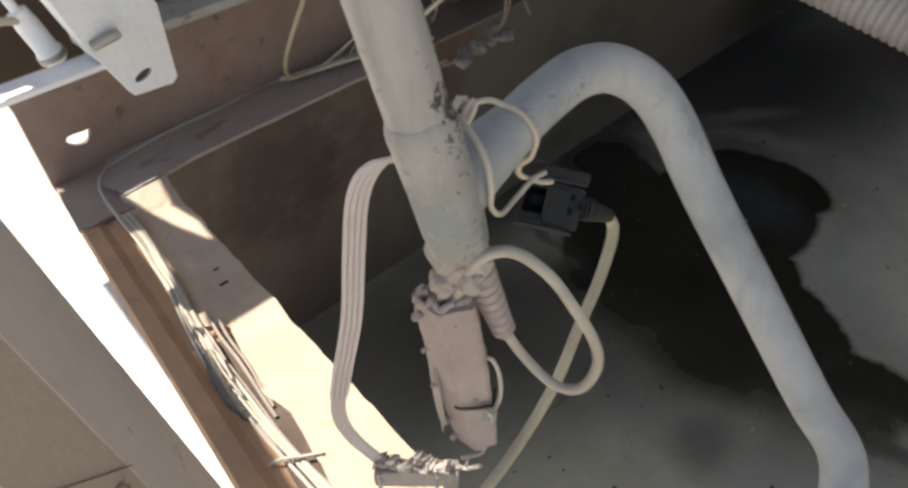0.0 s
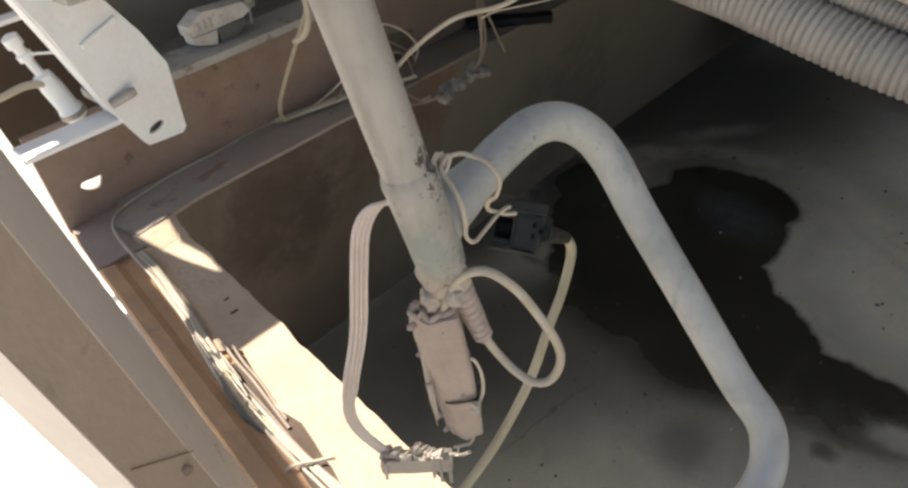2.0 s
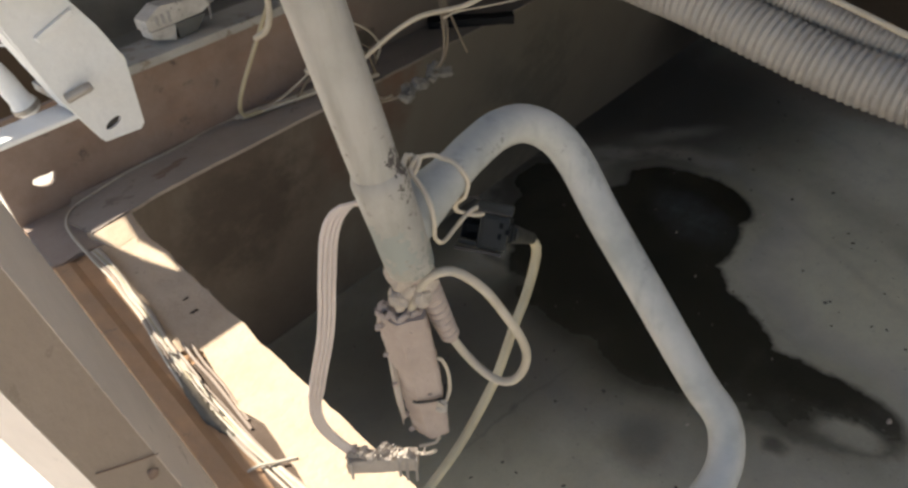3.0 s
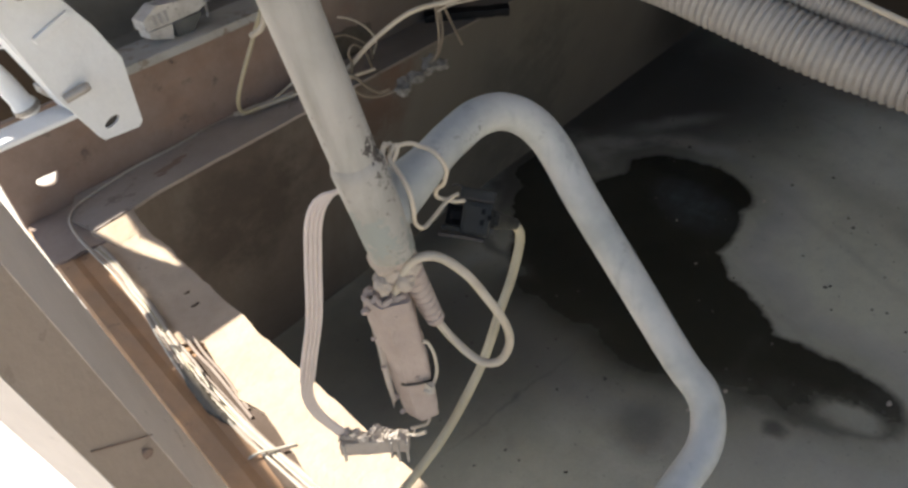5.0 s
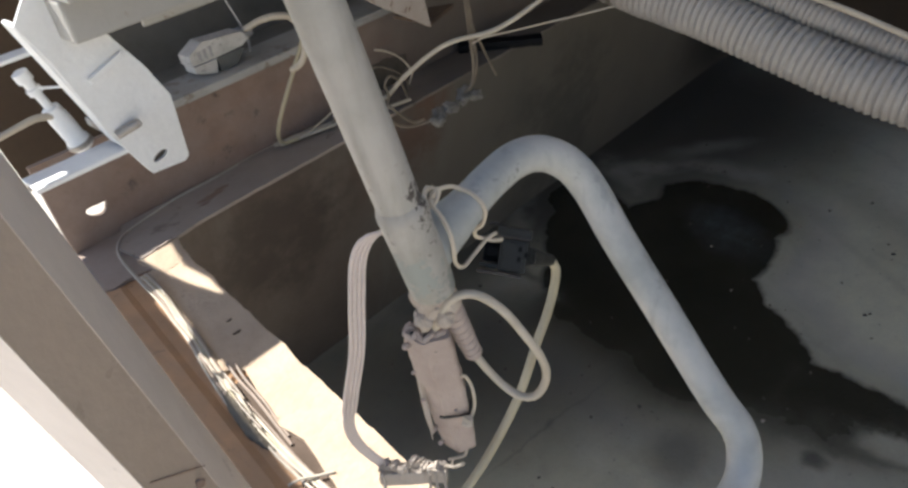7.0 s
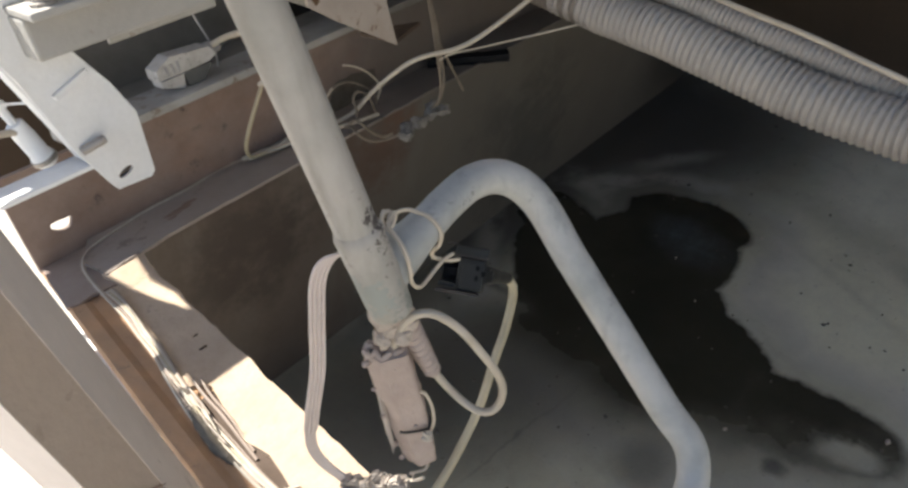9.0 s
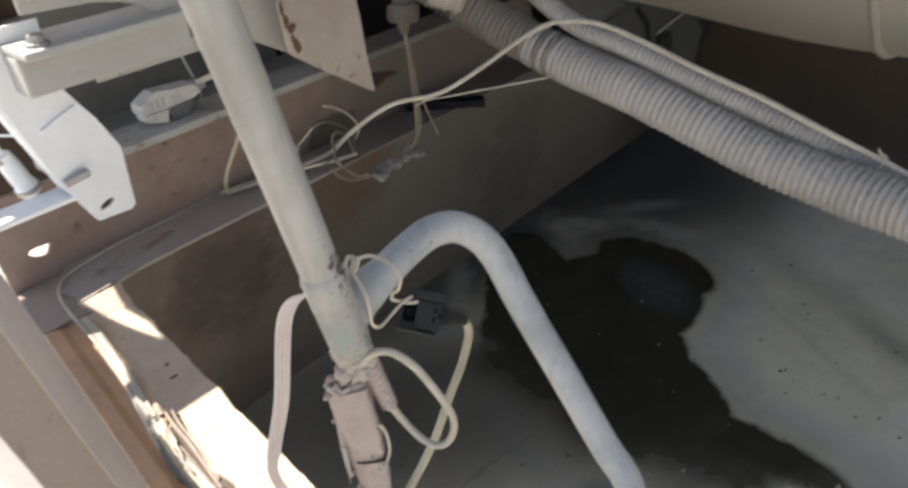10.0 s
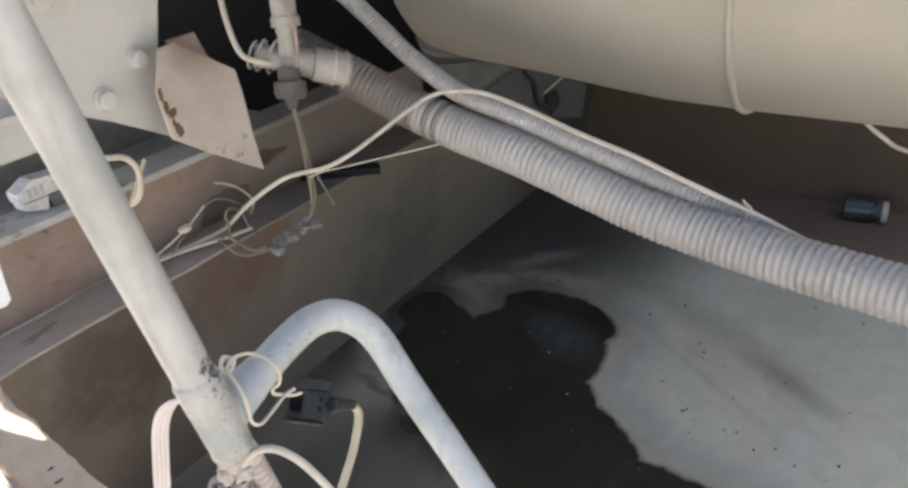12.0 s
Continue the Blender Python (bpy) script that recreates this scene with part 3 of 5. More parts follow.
tagged(part("ceiling", plate(hood_hole(rim), [hood_hole(r) for r in (gap, slit)], 0.004, Matrix.Translation((0, 0, 1.085))), roof_sheet), "unseen hood sheet added with slots that shape the sun patches", "ceiling", kind="structure")
# unseen, added to stop sun on the cross bar's flange
tagged(part("ceiling", box(0.262, 0.4, 0.79, 0.9355, 1.081, 1.085), roof_sheet), "unseen short sheet added to shade the cross bar", "ceiling", kind="structure")


def front_beam():
    beam = thing("steel_beam", "red-brown primed steel beam caked with pale dust", "beam")
    hole = [(0.299, 0.5425), (0.297, 0.538), (0.299, 0.533), (0.304, 0.529), (0.311, 0.527), (0.317, 0.5272), (0.3215, 0.53), (0.3255, 0.5375), (0.3265, 0.5425), (0.318, 0.5418), (0.308, 0.543)]
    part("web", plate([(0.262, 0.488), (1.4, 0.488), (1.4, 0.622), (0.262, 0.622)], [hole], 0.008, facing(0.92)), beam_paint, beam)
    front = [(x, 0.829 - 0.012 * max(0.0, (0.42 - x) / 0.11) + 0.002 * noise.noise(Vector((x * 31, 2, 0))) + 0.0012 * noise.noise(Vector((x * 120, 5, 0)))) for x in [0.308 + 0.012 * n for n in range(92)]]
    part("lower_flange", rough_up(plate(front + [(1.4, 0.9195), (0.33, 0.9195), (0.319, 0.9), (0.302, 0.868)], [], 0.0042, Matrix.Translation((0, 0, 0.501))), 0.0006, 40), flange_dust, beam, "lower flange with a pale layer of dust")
    for x, y, sx, sy in ((0.44, 0.872, 0.02, 0.006), (0.462, 0.879, 0.011, 0.004), (0.425, 0.862, 0.008, 0.003)):
        part("rust_scab", lump((x, y, 0.501), (sx, sy, 0.0011), x * 90, 0.5), rust_scale, beam, "brown rust scab")
    part("corner_plate", plate([(0.264, 0.9195), (0.248, 0.806), (0.262, 0.799), (0.28, 0.803), (0.31, 0.795), (0.345, 0.9195)], [], 0.005, Matrix.Translation((0, 0, 0.4935))), beam_paint, beam, "dark corner plate")
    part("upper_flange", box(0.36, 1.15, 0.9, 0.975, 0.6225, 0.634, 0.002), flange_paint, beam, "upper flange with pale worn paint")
    return beam


def side_beam():
    beam = thing("side_beam", "orange rusty steel side beam with flaking primer", "beam")
    rows = []
    bm = bmesh.new()
    for n in range(35):
        y = -0.08 + 0.03 * n
        left, right = 0.206 + 0.112 * (y - 0.42), 0.362 - 0.1 * (0.91 - y)
        rows.append([bm.verts.new((x, y, z)) for x, z in ((left, 0.4835), (left, 0.4865), (left + 0.003, 0.491), (left + 0.018, 0.491), (left + 0.026, 0.487), (right, 0.487), (right, 0.4835))])
    for s, t in zip(rows, rows[1:]):
        for n in range(7):
            bm.faces.new((s[n], s[(n + 1) % 7], t[(n + 1) % 7], t[n]))
    bm.faces.new(rows[0]), bm.faces.new(rows[-1])
    part("box_section", bm, rust_paint, beam)
    inner = [(0.356 - 0.1 * (0.816 - y) + 0.004 * noise.noise(Vector((y * 23, 0, 3))) + 0.002 * noise.noise(Vector((y * 90, 0, 5))), y) for y in [0.83 - 0.0125 * n for n in range(66)]]
    # outer edge follows the lit area's outline from the camera's view
    outer_x = lambda y: float(np.interp(y, [0.005, 0.25, 0.347, 0.385, 0.42, 0.458, 0.551, 0.563, 0.83], [0.203, 0.2375, 0.251, 0.259, 0.267, 0.263, 0.284, 0.263, 0.301]))
    outer = [(outer_x(y) + 0.003 * noise.noise(Vector((y * 27, 4, 3))) + 0.0012 * noise.noise(Vector((y * 110, 4, 3))), y) for y in [0.005 + 0.011 * n for n in range(75)]]
    part("dusty_plate", plate(inner + outer, [], 0.004, Matrix.Translation((0, 0, 0.4915))), dust_sheet, beam, "plate caked with pale dust and a ragged edge")
    # added wedge that hides the shadow gap so the lit area runs on
    bm = bmesh.new()
    for p in ((0.312, 0.772, 0.4917), (0.351, 0.785, 0.4917), (0.304, 0.822, 0.5), (0.362, 0.828, 0.5), (0.304, 0.822, 0.4915), (0.362, 0.828, 0.4915)):
        bm.verts.new(p)
    bmesh.ops.convex_hull(bm, input=bm.verts)
    bmesh.ops.subdivide_edges(bm, edges=bm.edges[:], cuts=5, use_grid_fill=True)
    part("gap_wedge", rough_up(bm, 0.0014, 70), dust_sheet, beam, "dusty wedge added to close the dark gap at the flange", True)
    # shade beside the cables, painted as a thin dark strip
    edge = [(outer_x(y), y) for y in [0.06 + 0.02 * n for n in range(25)]]
    part("shade_strip", plate([(x - 0.021 + 0.003 * noise.noise(Vector((y * 21, 8, 3))), y) for x, y in edge] + [(x + 0.004, y) for x, y in edge[::-1]], [], 0.0008, Matrix.Translation((0, 0, 0.4874))), rust_and_shade, beam, "dark strip painted for the band of shade beside the cables")
    for x, y, size in ((0.315, 0.626, 0.0035), (0.31, 0.601, 0.005)):
        part("grit", lump((x, y, 0.4918), (size, size * 0.45, 0.0008), x * 70, 0.7, 2), rust_and_shade, beam, "dark gritty fleck")
    return beam


# added white sheet that stands in for the bright ground beyond the beam
def side_sheet():
    bm = bmesh.new()
    rows = []
    for n in range(12):
        y = -0.1 + 0.09 * n
        left = 0.206 + 0.112 * (y - 0.42)
        rows.append([bm.verts.new((x, y, z)) for x, z in ((left - 0.11, 0.42), (left + 0.03, 0.42), (left + 0.03, 0.416), (left - 0.11, 0.416))])
    for s, t in zip(rows, rows[1:]):
        for n in range(4):
            bm.faces.new((s[n], s[(n + 1) % 4], t[(n + 1) % 4], t[n]))
    bm.faces.new(rows[0]), bm.faces.new(rows[-1])
    return tagged(part("trim", rough_up(bm, 0.0015, 18), white_sheet), "white sheet added in place of the sunlit ground", "trim", kind="structure")


def post():
    """An upright folded post with a crease down its narrow side."""
    column = thing("steel_post", "grey-beige painted upright folded steel post", "post")

    def upright(outline, z0, z1, bevel):
        bm = bmesh.new()
        for z in (z0, z1):
            for x, y in outline:
                bm.verts.new((x - 0.125 * (z - 0.7), y - 0.062 * (z - 0.7), z))
        bmesh.ops.convex_hull(bm, input=bm.verts)
        if bevel:
            bmesh.ops.bevel(bm, geom=[e for e in bm.edges if abs(e.verts[0].co.z - e.verts[1].co.z) > 0.5], offset=bevel, segments=3, affect="EDGES")
        return bm

    sheet = [(0.1716, 0.309), (0.1536, 0.2482), (0.1305, 0.229), (0.1178, 0.266)]
    back = [(0.1672, 0.311), (0.1504, 0.2522), (0.1325, 0.236), (0.1218, 0.268)]
    part("side_flange", upright([sheet[0], sheet[1], back[1], back[0]], 0.2, 1.5, 0.0008), lit_post, column, "dusty side flange coloured paler as if lit", True)
    web = part("web", upright([(0.1534, 0.2485), (0.1307, 0.2293), back[2], (0.1502, 0.2524)], 0.2, 1.5, 0), shaded_post, column)
    part("seam", sweep([Vector((0.1275, 0.2283, 0.747)), Vector((0.1345, 0.2336, 0.7385)), Vector((0.1435, 0.2405, 0.7275)), Vector((0.1525, 0.2478, 0.7165))], 0.0003, 6), rust_scale, web, "thin brown seam")
    part("stain", lump((0.1455, 0.2418, 0.715), (0.0028, 0.0012, 0.0028), 3.3, 0.4, 2), rust_scale, web, "brown smudge")
    part("narrow_flange", upright([(0.1304, 0.2295), sheet[3], back[3], (0.1323, 0.2363)], 0.2, 1.5, 0.0008), lit_post, column, "narrow flange coloured paler as if lit", True)
    part("foot_plate", upright([(0.176, 0.312), (0.156, 0.243), (0.129, 0.222), (0.113, 0.27), (0.13, 0.312)], 0.19, 0.1995, 0), shaded_post, column)
    part("ground_leg", upright([(0.163, 0.295), (0.151, 0.258), (0.134, 0.243), (0.126, 0.272)], -0.6, 0.1895, 0), shaded_post, column)
    return column


front_beam()
side_beam()
side_sheet()
post()


# ---- the pipe with its tee ----
ARM = curve([(0.282, 0.221, 0.771), (0.290, 0.220, 0.774), (0.301, 0.218, 0.778), (0.317, 0.218, 0.782), (0.333, 0.219, 0.785), (0.353, 0.219, 0.787), (0.371, 0.216, 0.783), (0.383, 0.208, 0.773), (0.389, 0.198, 0.757), (0.390, 0.180, 0.728), (0.391, 0.151, 0.687), (0.390, 0.116, 0.641), (0.390, 0.099, 0.622), (0.384, 0.091, 0.609), (0.371, 0.087, 0.598), (0.350, 0.090, 0.585), (0.313, 0.096, 0.566)], 0.004)


def branch_radius(n, f):
    return 0.0099 + 0.0062 * max(0, 1 - f / 0.1) ** 1.6


def pipe_stand():
    stand = thing("tee_pipe", "chalky white painted steel pipe with a welded side branch", "pipe")
    foot, lean = Vector((0.2466, 0.2231, 0.9639)), Vector((-0.1507, 0.0433, 1.0))
    main = [foot + lean * (z - foot.z) for z in (0.752, 0.9, 1.1, 1.35)]
    part("upright_pipe", sweep(main, 0.0108, 28), white_paint, stand, "", True)
    part("tee_sleeve", rough_up(turned(foot + lean * (0.807 - foot.z), foot + lean * (0.7505 - foot.z), [(0, 0.0109), (0.03, 0.0116), (0.06, 0.0122), (0.1, 0.01245), (0.15, 0.0123), (0.25, 0.0121), (0.5, 0.0121), (0.8, 0.0119), (0.93, 0.0116), (0.98, 0.0112), (1, 0.0102)], 40), 0.0004, 150), white_paint, stand, "tee sleeve with chipped paint", True)
    part("branch_pipe", sweep(ARM, branch_radius, 32), branch_paint, stand, "bluish white bent branch pipe", True)
    return stand


pipe_stand()


# ---- things tied to the pipe ----
RIGHT = Vector((0.735, -0.678, 0))


def hug(points, gap):
    """Lifts points of a line that would cut into the branch pipe on to its surface."""
    out = []
    for q in points:
        n = min(range(len(ARM)), key=lambda k: (ARM[k] - q).length)
        n = min(max(n, 1), len(ARM) - 2)
        ahead = (ARM[n + 1] - ARM[n - 1]).normalized()
        away = (q - ARM[n]) - ahead * (q - ARM[n]).dot(ahead)
        least = branch_radius(n, n / (len(ARM) - 1)) + gap
        out.append(q + away.normalized() * (least - away.length) if away.length < least else q)
    return out


def tie():
    wire = thing("tie_wire", "cream plastic-coated wire tied round the branch pipe", "wire")
    front = [(0.291, 0.2185, 0.797), (0.2895, 0.216, 0.7945), (0.2885, 0.2095, 0.79), (0.2875, 0.2045, 0.783), (0.2875, 0.204, 0.773), (0.2895, 0.207, 0.764), (0.297, 0.21, 0.7555), (0.31, 0.2145, 0.7535), (0.322, 0.2165, 0.755), (0.33, 0.217, 0.754)]
    over = [(0.2925, 0.2195, 0.798), (0.298, 0.2205, 0.7975), (0.306, 0.2195, 0.7955), (0.311, 0.216, 0.791), (0.3135, 0.2115, 0.785), (0.3145, 0.2085, 0.779), (0.3145, 0.2095, 0.772), (0.3135, 0.2145, 0.767), (0.315, 0.217, 0.761), (0.321, 0.218, 0.7555), (0.327, 0.217, 0.751), (0.334, 0.217, 0.7475)]
    part("wire", sweep(hug(curve(front, 0.0025), 0.0009), 0.0011, 8), tie_wire, wire, "", True)
    part("wire", sweep(hug(curve(over, 0.0025), 0.0009), 0.0011, 8), tie_wire, wire, "", True)
    knot = Vector((0.2915, 0.2185, 0.7975))
    turns = [knot + Vector((0.0032 * math.cos(a * 1.9), 0.003 * math.sin(a * 1.3), 0.004 * math.sin(a * 2.3 + 0.5))) for a in [0.35 * n for n in range(22)]]
    part("knot", sweep(curve(turns, 0.002), 0.0011, 8), tie_wire, wire, "", True)
    return wire


def plug():
    """A moulded plug: solid body, open socket on one side, lid strip above and a thin flap below."""
    body = thing("black_plug", "black dusty two-part plastic plug hanging from the tie wire", "plug")
    u, v, w = Vector((0.5197, -0.8325, -0.1919)), Vector((0.5788, 0.1778, 0.7959)), Vector((-0.6284, -0.5247, 0.5742))
    m = Matrix.Translation((0.3472, 0.2312, 0.7365)) @ Matrix((u, v, w)).transposed().to_4x4()

    def block(x0, x1, y0, y1, z0, z1, bevel, wear=0.0002):
        bm = box(x0, x1, y0, y1, z0, z1, bevel)
        bmesh.ops.subdivide_edges(bm, edges=bm.edges[:], cuts=2, use_grid_fill=True)
        rough_up(bm, wear, 180)
        bmesh.ops.transform(bm, verts=bm.verts, matrix=m)
        return bm

    shell = part("shell", block(0.001, 0.0175, -0.0205, -0.0008, -0.016, 0.0, 0.002), black_plastic, body, "rounded black shell", True)
    part("face_panel", block(0.0035, 0.0145, -0.0185, -0.0035, 0.0, 0.0008, 0.0003), black_plastic, shell, "dusty raised face")
    lid = part("lid", block(-0.0018, 0.0182, 0.0, 0.0062, -0.015, -0.0012, 0.0016), black_plastic, body, "glossy lid strip", True)
    part("lid_edge", block(-0.0015, 0.018, -0.0002, 0.0007, -0.0022, -0.0006, 0.0002), flap_plastic, lid, "worn paler edge")
    socket = part("socket", block(-0.0095, 0.0008, -0.0195, -0.0165, -0.015, -0.001, 0.001), black_plastic, body, "open socket end", True)
    part("socket_back", block(-0.009, 0.0008, -0.0163, -0.002, -0.015, -0.0125, 0.0006), deep_black, socket, "hollow mouth")
    part("socket_rib", block(-0.008, 0.0008, -0.0045, -0.0022, -0.0124, -0.002, 0.0006), black_plastic, socket)
    part("contact", block(-0.0055, 0.0006, -0.0125, -0.0075, -0.0124, -0.0045, 0.0006), deep_black, socket)
    rim = [m @ Vector((-0.004 + 0.0055 * math.cos(a), 0.001 + 0.006 * math.sin(a), -0.005)) for a in [-0.6 + 2.9 * n / 16 for n in range(17)]]
    part("rim", sweep(rim, 0.0006, 6), flap_plastic, socket, "thin worn rim", True)
    part("flap", block(-0.0105, 0.0155, -0.0228, -0.0212, -0.012, 0.002, 0.0005, 0.0007), flap_plastic, body, "dusty lower flap")
    # raised near-black blocks paint the shade inside the notches
    for x, y in ((0.0118, -0.0075), (0.0118, -0.0135), (0.0155, -0.0105)):
        part("notch_dark", block(x, x + 0.0022, y, y + 0.003, 0.0005, 0.0012, 0.0002), deep_black, shell)
    for n in range(3):
        part("ridge", block(0.0176 + 0.0018 * n, 0.0188 + 0.0018 * n, -0.0145 + 0.0006 * n, -0.0045 - 0.0006 * n, -0.0125, -0.0025, 0.0006), black_plastic, shell)
    part("neck", turned(m @ Vector((0.017, -0.0095, -0.007)), (0.3755, 0.219, 0.7055), [(0, 0.0056), (0.35, 0.0052), (0.4, 0.0046), (0.55, 0.0046), (0.6, 0.0041), (0.8, 0.0041), (0.83, 0.0037), (1, 0.0036)], 18), black_plastic, body, "", True)
    return body

tie()
plug()
cable("plug_cable", [(0.371, 0.221, 0.7105), (0.3768, 0.218, 0.7025), (0.3765, 0.2165, 0.693), (0.3645, 0.215, 0.674), (0.349, 0.214, 0.657), (0.326, 0.2135, 0.628), (0.293, 0.218, 0.595), (0.26, 0.225, 0.572), (0.235, 0.235, 0.556), (0.205, 0.3, 0.5)],
      0.0029, yellow_sheath, "yellowed round cable running down from the black plug")


def hanging_box():
    unit = thing("sensor_box", "small elongated box caked in grey-pink mud hanging under the pipe", "box")
    a, b = Vector((0.2785, 0.2265, 0.717)), Vector((0.2895, 0.2315, 0.6105))
    w = (b - a).normalized()
    u = (RIGHT - w * RIGHT.dot(w)).normalized()
    v = u.cross(w)
    m = Matrix.Translation(a) @ Matrix((u, v, w)).transposed().to_4x4()
    size = (b - a).length

    def cast(w0, w1, k0, k1, amount, seed):
        """A five-sided mud-caked length of the box: a wide face, a narrow chamfered side and a flat back."""
        section = [(-0.0138, 0.004), (-0.0132, 0.0005), (-0.0032, -0.0095), (0.0098, -0.0078), (0.0112, -0.0065), (0.0108, 0.0075), (-0.011, 0.008)]
        bm = bmesh.new()
        rows = []
        for n in range(13):
            f = n / 12
            k = k0 + (k1 - k0) * f - 0.05 * (n in (0, 12))
            row = []
            for q, (a0, b0) in enumerate(section):
                a1, b1 = section[(q + 1) % len(section)]
                row += [bm.verts.new((k * (a0 + (a1 - a0) * h / 4), k * (b0 + (b1 - b0) * h / 4), w0 + (w1 - w0) * f)) for h in range(4)]
            rows.append(row)
        for r, t in zip(rows, rows[1:]):
            for n in range(len(r)):
                bm.faces.new((r[n], r[(n + 1) % len(r)], t[(n + 1) % len(r)], t[n]))
        bm.faces.new(rows[0]), bm.faces.new(rows[-1])
        rough_up(bm, amount, 150, seed)
        rough_up(bm, amount * 0.6, 420, seed + 3)
        bmesh.ops.transform(bm, verts=bm.verts, matrix=m)
        return bm

    housing = part("housing", cast(0.0, 0.0665, 1.06, 1.0, 0.0011, 1), box_dust, unit, "", True)
    part("lower_cap", cast(0.067, size, 0.97, 0.86, 0.001, 6), box_dust, unit, "", True)
    part("side_crust", lump(m @ Vector((-0.0132, -0.0005, 0.05)), (0.0011, 0.0026, 0.045), 11, 0.5), clot, unit, "pale flaking crust", True)
    for n, (p, r) in enumerate((((-0.0085, -0.0005, -0.0008), 0.0036), ((-0.001, -0.0042, -0.0008), 0.0036), ((0.006, -0.003, -0.0008), 0.003))):
        hollow = [m @ (Vector(p) + Vector((r * math.cos(a), r * 0.75 * math.sin(a), 0.0012 * math.sin(3 * a + n)))) for a in [math.tau * k / 18 for k in range(19)]]
        part("rim", rough_up(sweep(hollow, lambda k, f: 0.0016 + 0.0006 * noise.noise(Vector((k * 0.8, n, 0))), 8), 0.0005, 420), box_dust, housing, "crumbling rim of a cavity", True)
        # dark lump: the shade inside the cavity put into colour
        part("cavity", lump(m @ (Vector(p) + Vector((0, 0, 0.001))), (r * 0.6, r * 0.42, 0.0012), 20 + n, 0.2, 2), wall_paint, housing, "dark lump for the shade in a cavity")
    for n, (p, q) in enumerate((((-0.0128, -0.003, 0.006), 0.003), ((-0.0142, -0.002, 0.03), 0.0018), ((-0.0138, -0.003, 0.055), 0.0022), ((-0.0125, -0.003, 0.085), 0.0024), ((-0.0115, -0.003, 0.1), 0.0024), ((-0.004, -0.0075, 0.012), 0.0022), ((0.003, -0.0085, 0.008), 0.0018), ((0.008, 0.004, -0.002), 0.0035), ((-0.002, 0.005, -0.006), 0.0045), ((-0.01, 0.005, -0.001), 0.003), ((0.004, -0.009, 0.062), 0.0014))):
        part("mud_lump", lump(m @ Vector(p), (q * 0.85, q * 0.7, q * 0.6), n * 5.1, 0.4), box_dust, unit, "crumbling dry mud", True)
    part("strap", sweep([m @ Vector(p) for p in ((-0.0062, -0.0095, 0.0645), (-0.0035, -0.0104, 0.0652), (0.004, -0.0102, 0.0662), (0.0112, -0.009, 0.0672), (0.0128, 0, 0.067))], 0.0008, 6), black_plastic, housing, "thin dark strap")
    ring_wire = [m @ Vector(p) for p in ((0.012, -0.009, 0.07), (0.0155, -0.0085, 0.06), (0.0165, -0.008, 0.045), (0.0145, -0.008, 0.034), (0.0125, -0.0085, 0.032))]
    part("loop_wire", sweep(curve(ring_wire, 0.003), 0.001, 6), tie_wire, housing, "", True)
    part("twist", lump(m @ Vector((0.0095, -0.0122, 0.069)), (0.0034, 0.003, 0.0036), 40, 0.6), tie_wire, housing, "", True)
    part("tail_wire", sweep(curve([b, b + Vector((0.002, -0.002, -0.006)), b + Vector((-0.001, -0.002, -0.011)), b + Vector((-0.011, 0.002, -0.008))], 0.003), 0.001, 6), tie_wire, unit, "", True)
    return unit


hanging_box()


def strain_relief():
    steps = []
    for n in range(9):
        f = n / 9
        r = 0.0074 - 0.0024 * f
        steps += [(f, r), (f + 0.065, r), (f + 0.075, r - 0.0009), (f + 0.1, r - 0.0009)]
    steps = [(0, 0.0055)] + steps + [(1, 0.0042)]
    relief = thing("grommet", "ribbed grey rubber cable grommet under the tee", "grommet")
    part("ribbed_sleeve", rough_up(turned((0.2905, 0.2205, 0.731), (0.3, 0.2165, 0.687), steps, 20), 0.0003, 300), box_dust, relief, "", True)
    part("collar", rough_up(turned((0.284, 0.2205, 0.748), (0.2905, 0.2205, 0.7305), [(0, 0.006), (0.2, 0.0085), (0.8, 0.0085), (1, 0.0065)], 20), 0.0005, 240), box_dust, relief, "", True)
    for n, (p, s) in enumerate((((0.2785, 0.2225, 0.7435), 0.0075), ((0.283, 0.218, 0.745), 0.006), ((0.281, 0.2215, 0.735), 0.0065), ((0.276, 0.2235, 0.7285), 0.0055), ((0.283, 0.2155, 0.729), 0.005), ((0.2875, 0.215, 0.7355), 0.005))):
        part("mud_lump", lump(p, (s, s, s * 1.2), 60 + n * 4.3, 0.32), clot, relief, "crumbling dry mud", True)
    return relief


strain_relief()
cable("loop_cable", [(0.2805, 0.2235, 0.715), (0.2815, 0.2165, 0.731), (0.2855, 0.211, 0.741), (0.291, 0.205, 0.744), (0.297, 0.2, 0.7405), (0.304, 0.192, 0.729), (0.31, 0.1855, 0.712), (0.3155, 0.181, 0.695), (0.3185, 0.18, 0.68), (0.318, 0.183, 0.6665),
      (0.3145, 0.188, 0.6585), (0.3115, 0.196, 0.6565), (0.309, 0.205, 0.661), (0.3055, 0.213, 0.672), (0.301, 0.216, 0.685)], 0.0024, cable_sheath, "dusty white round cable bent into a loop", step=0.004, around=12)


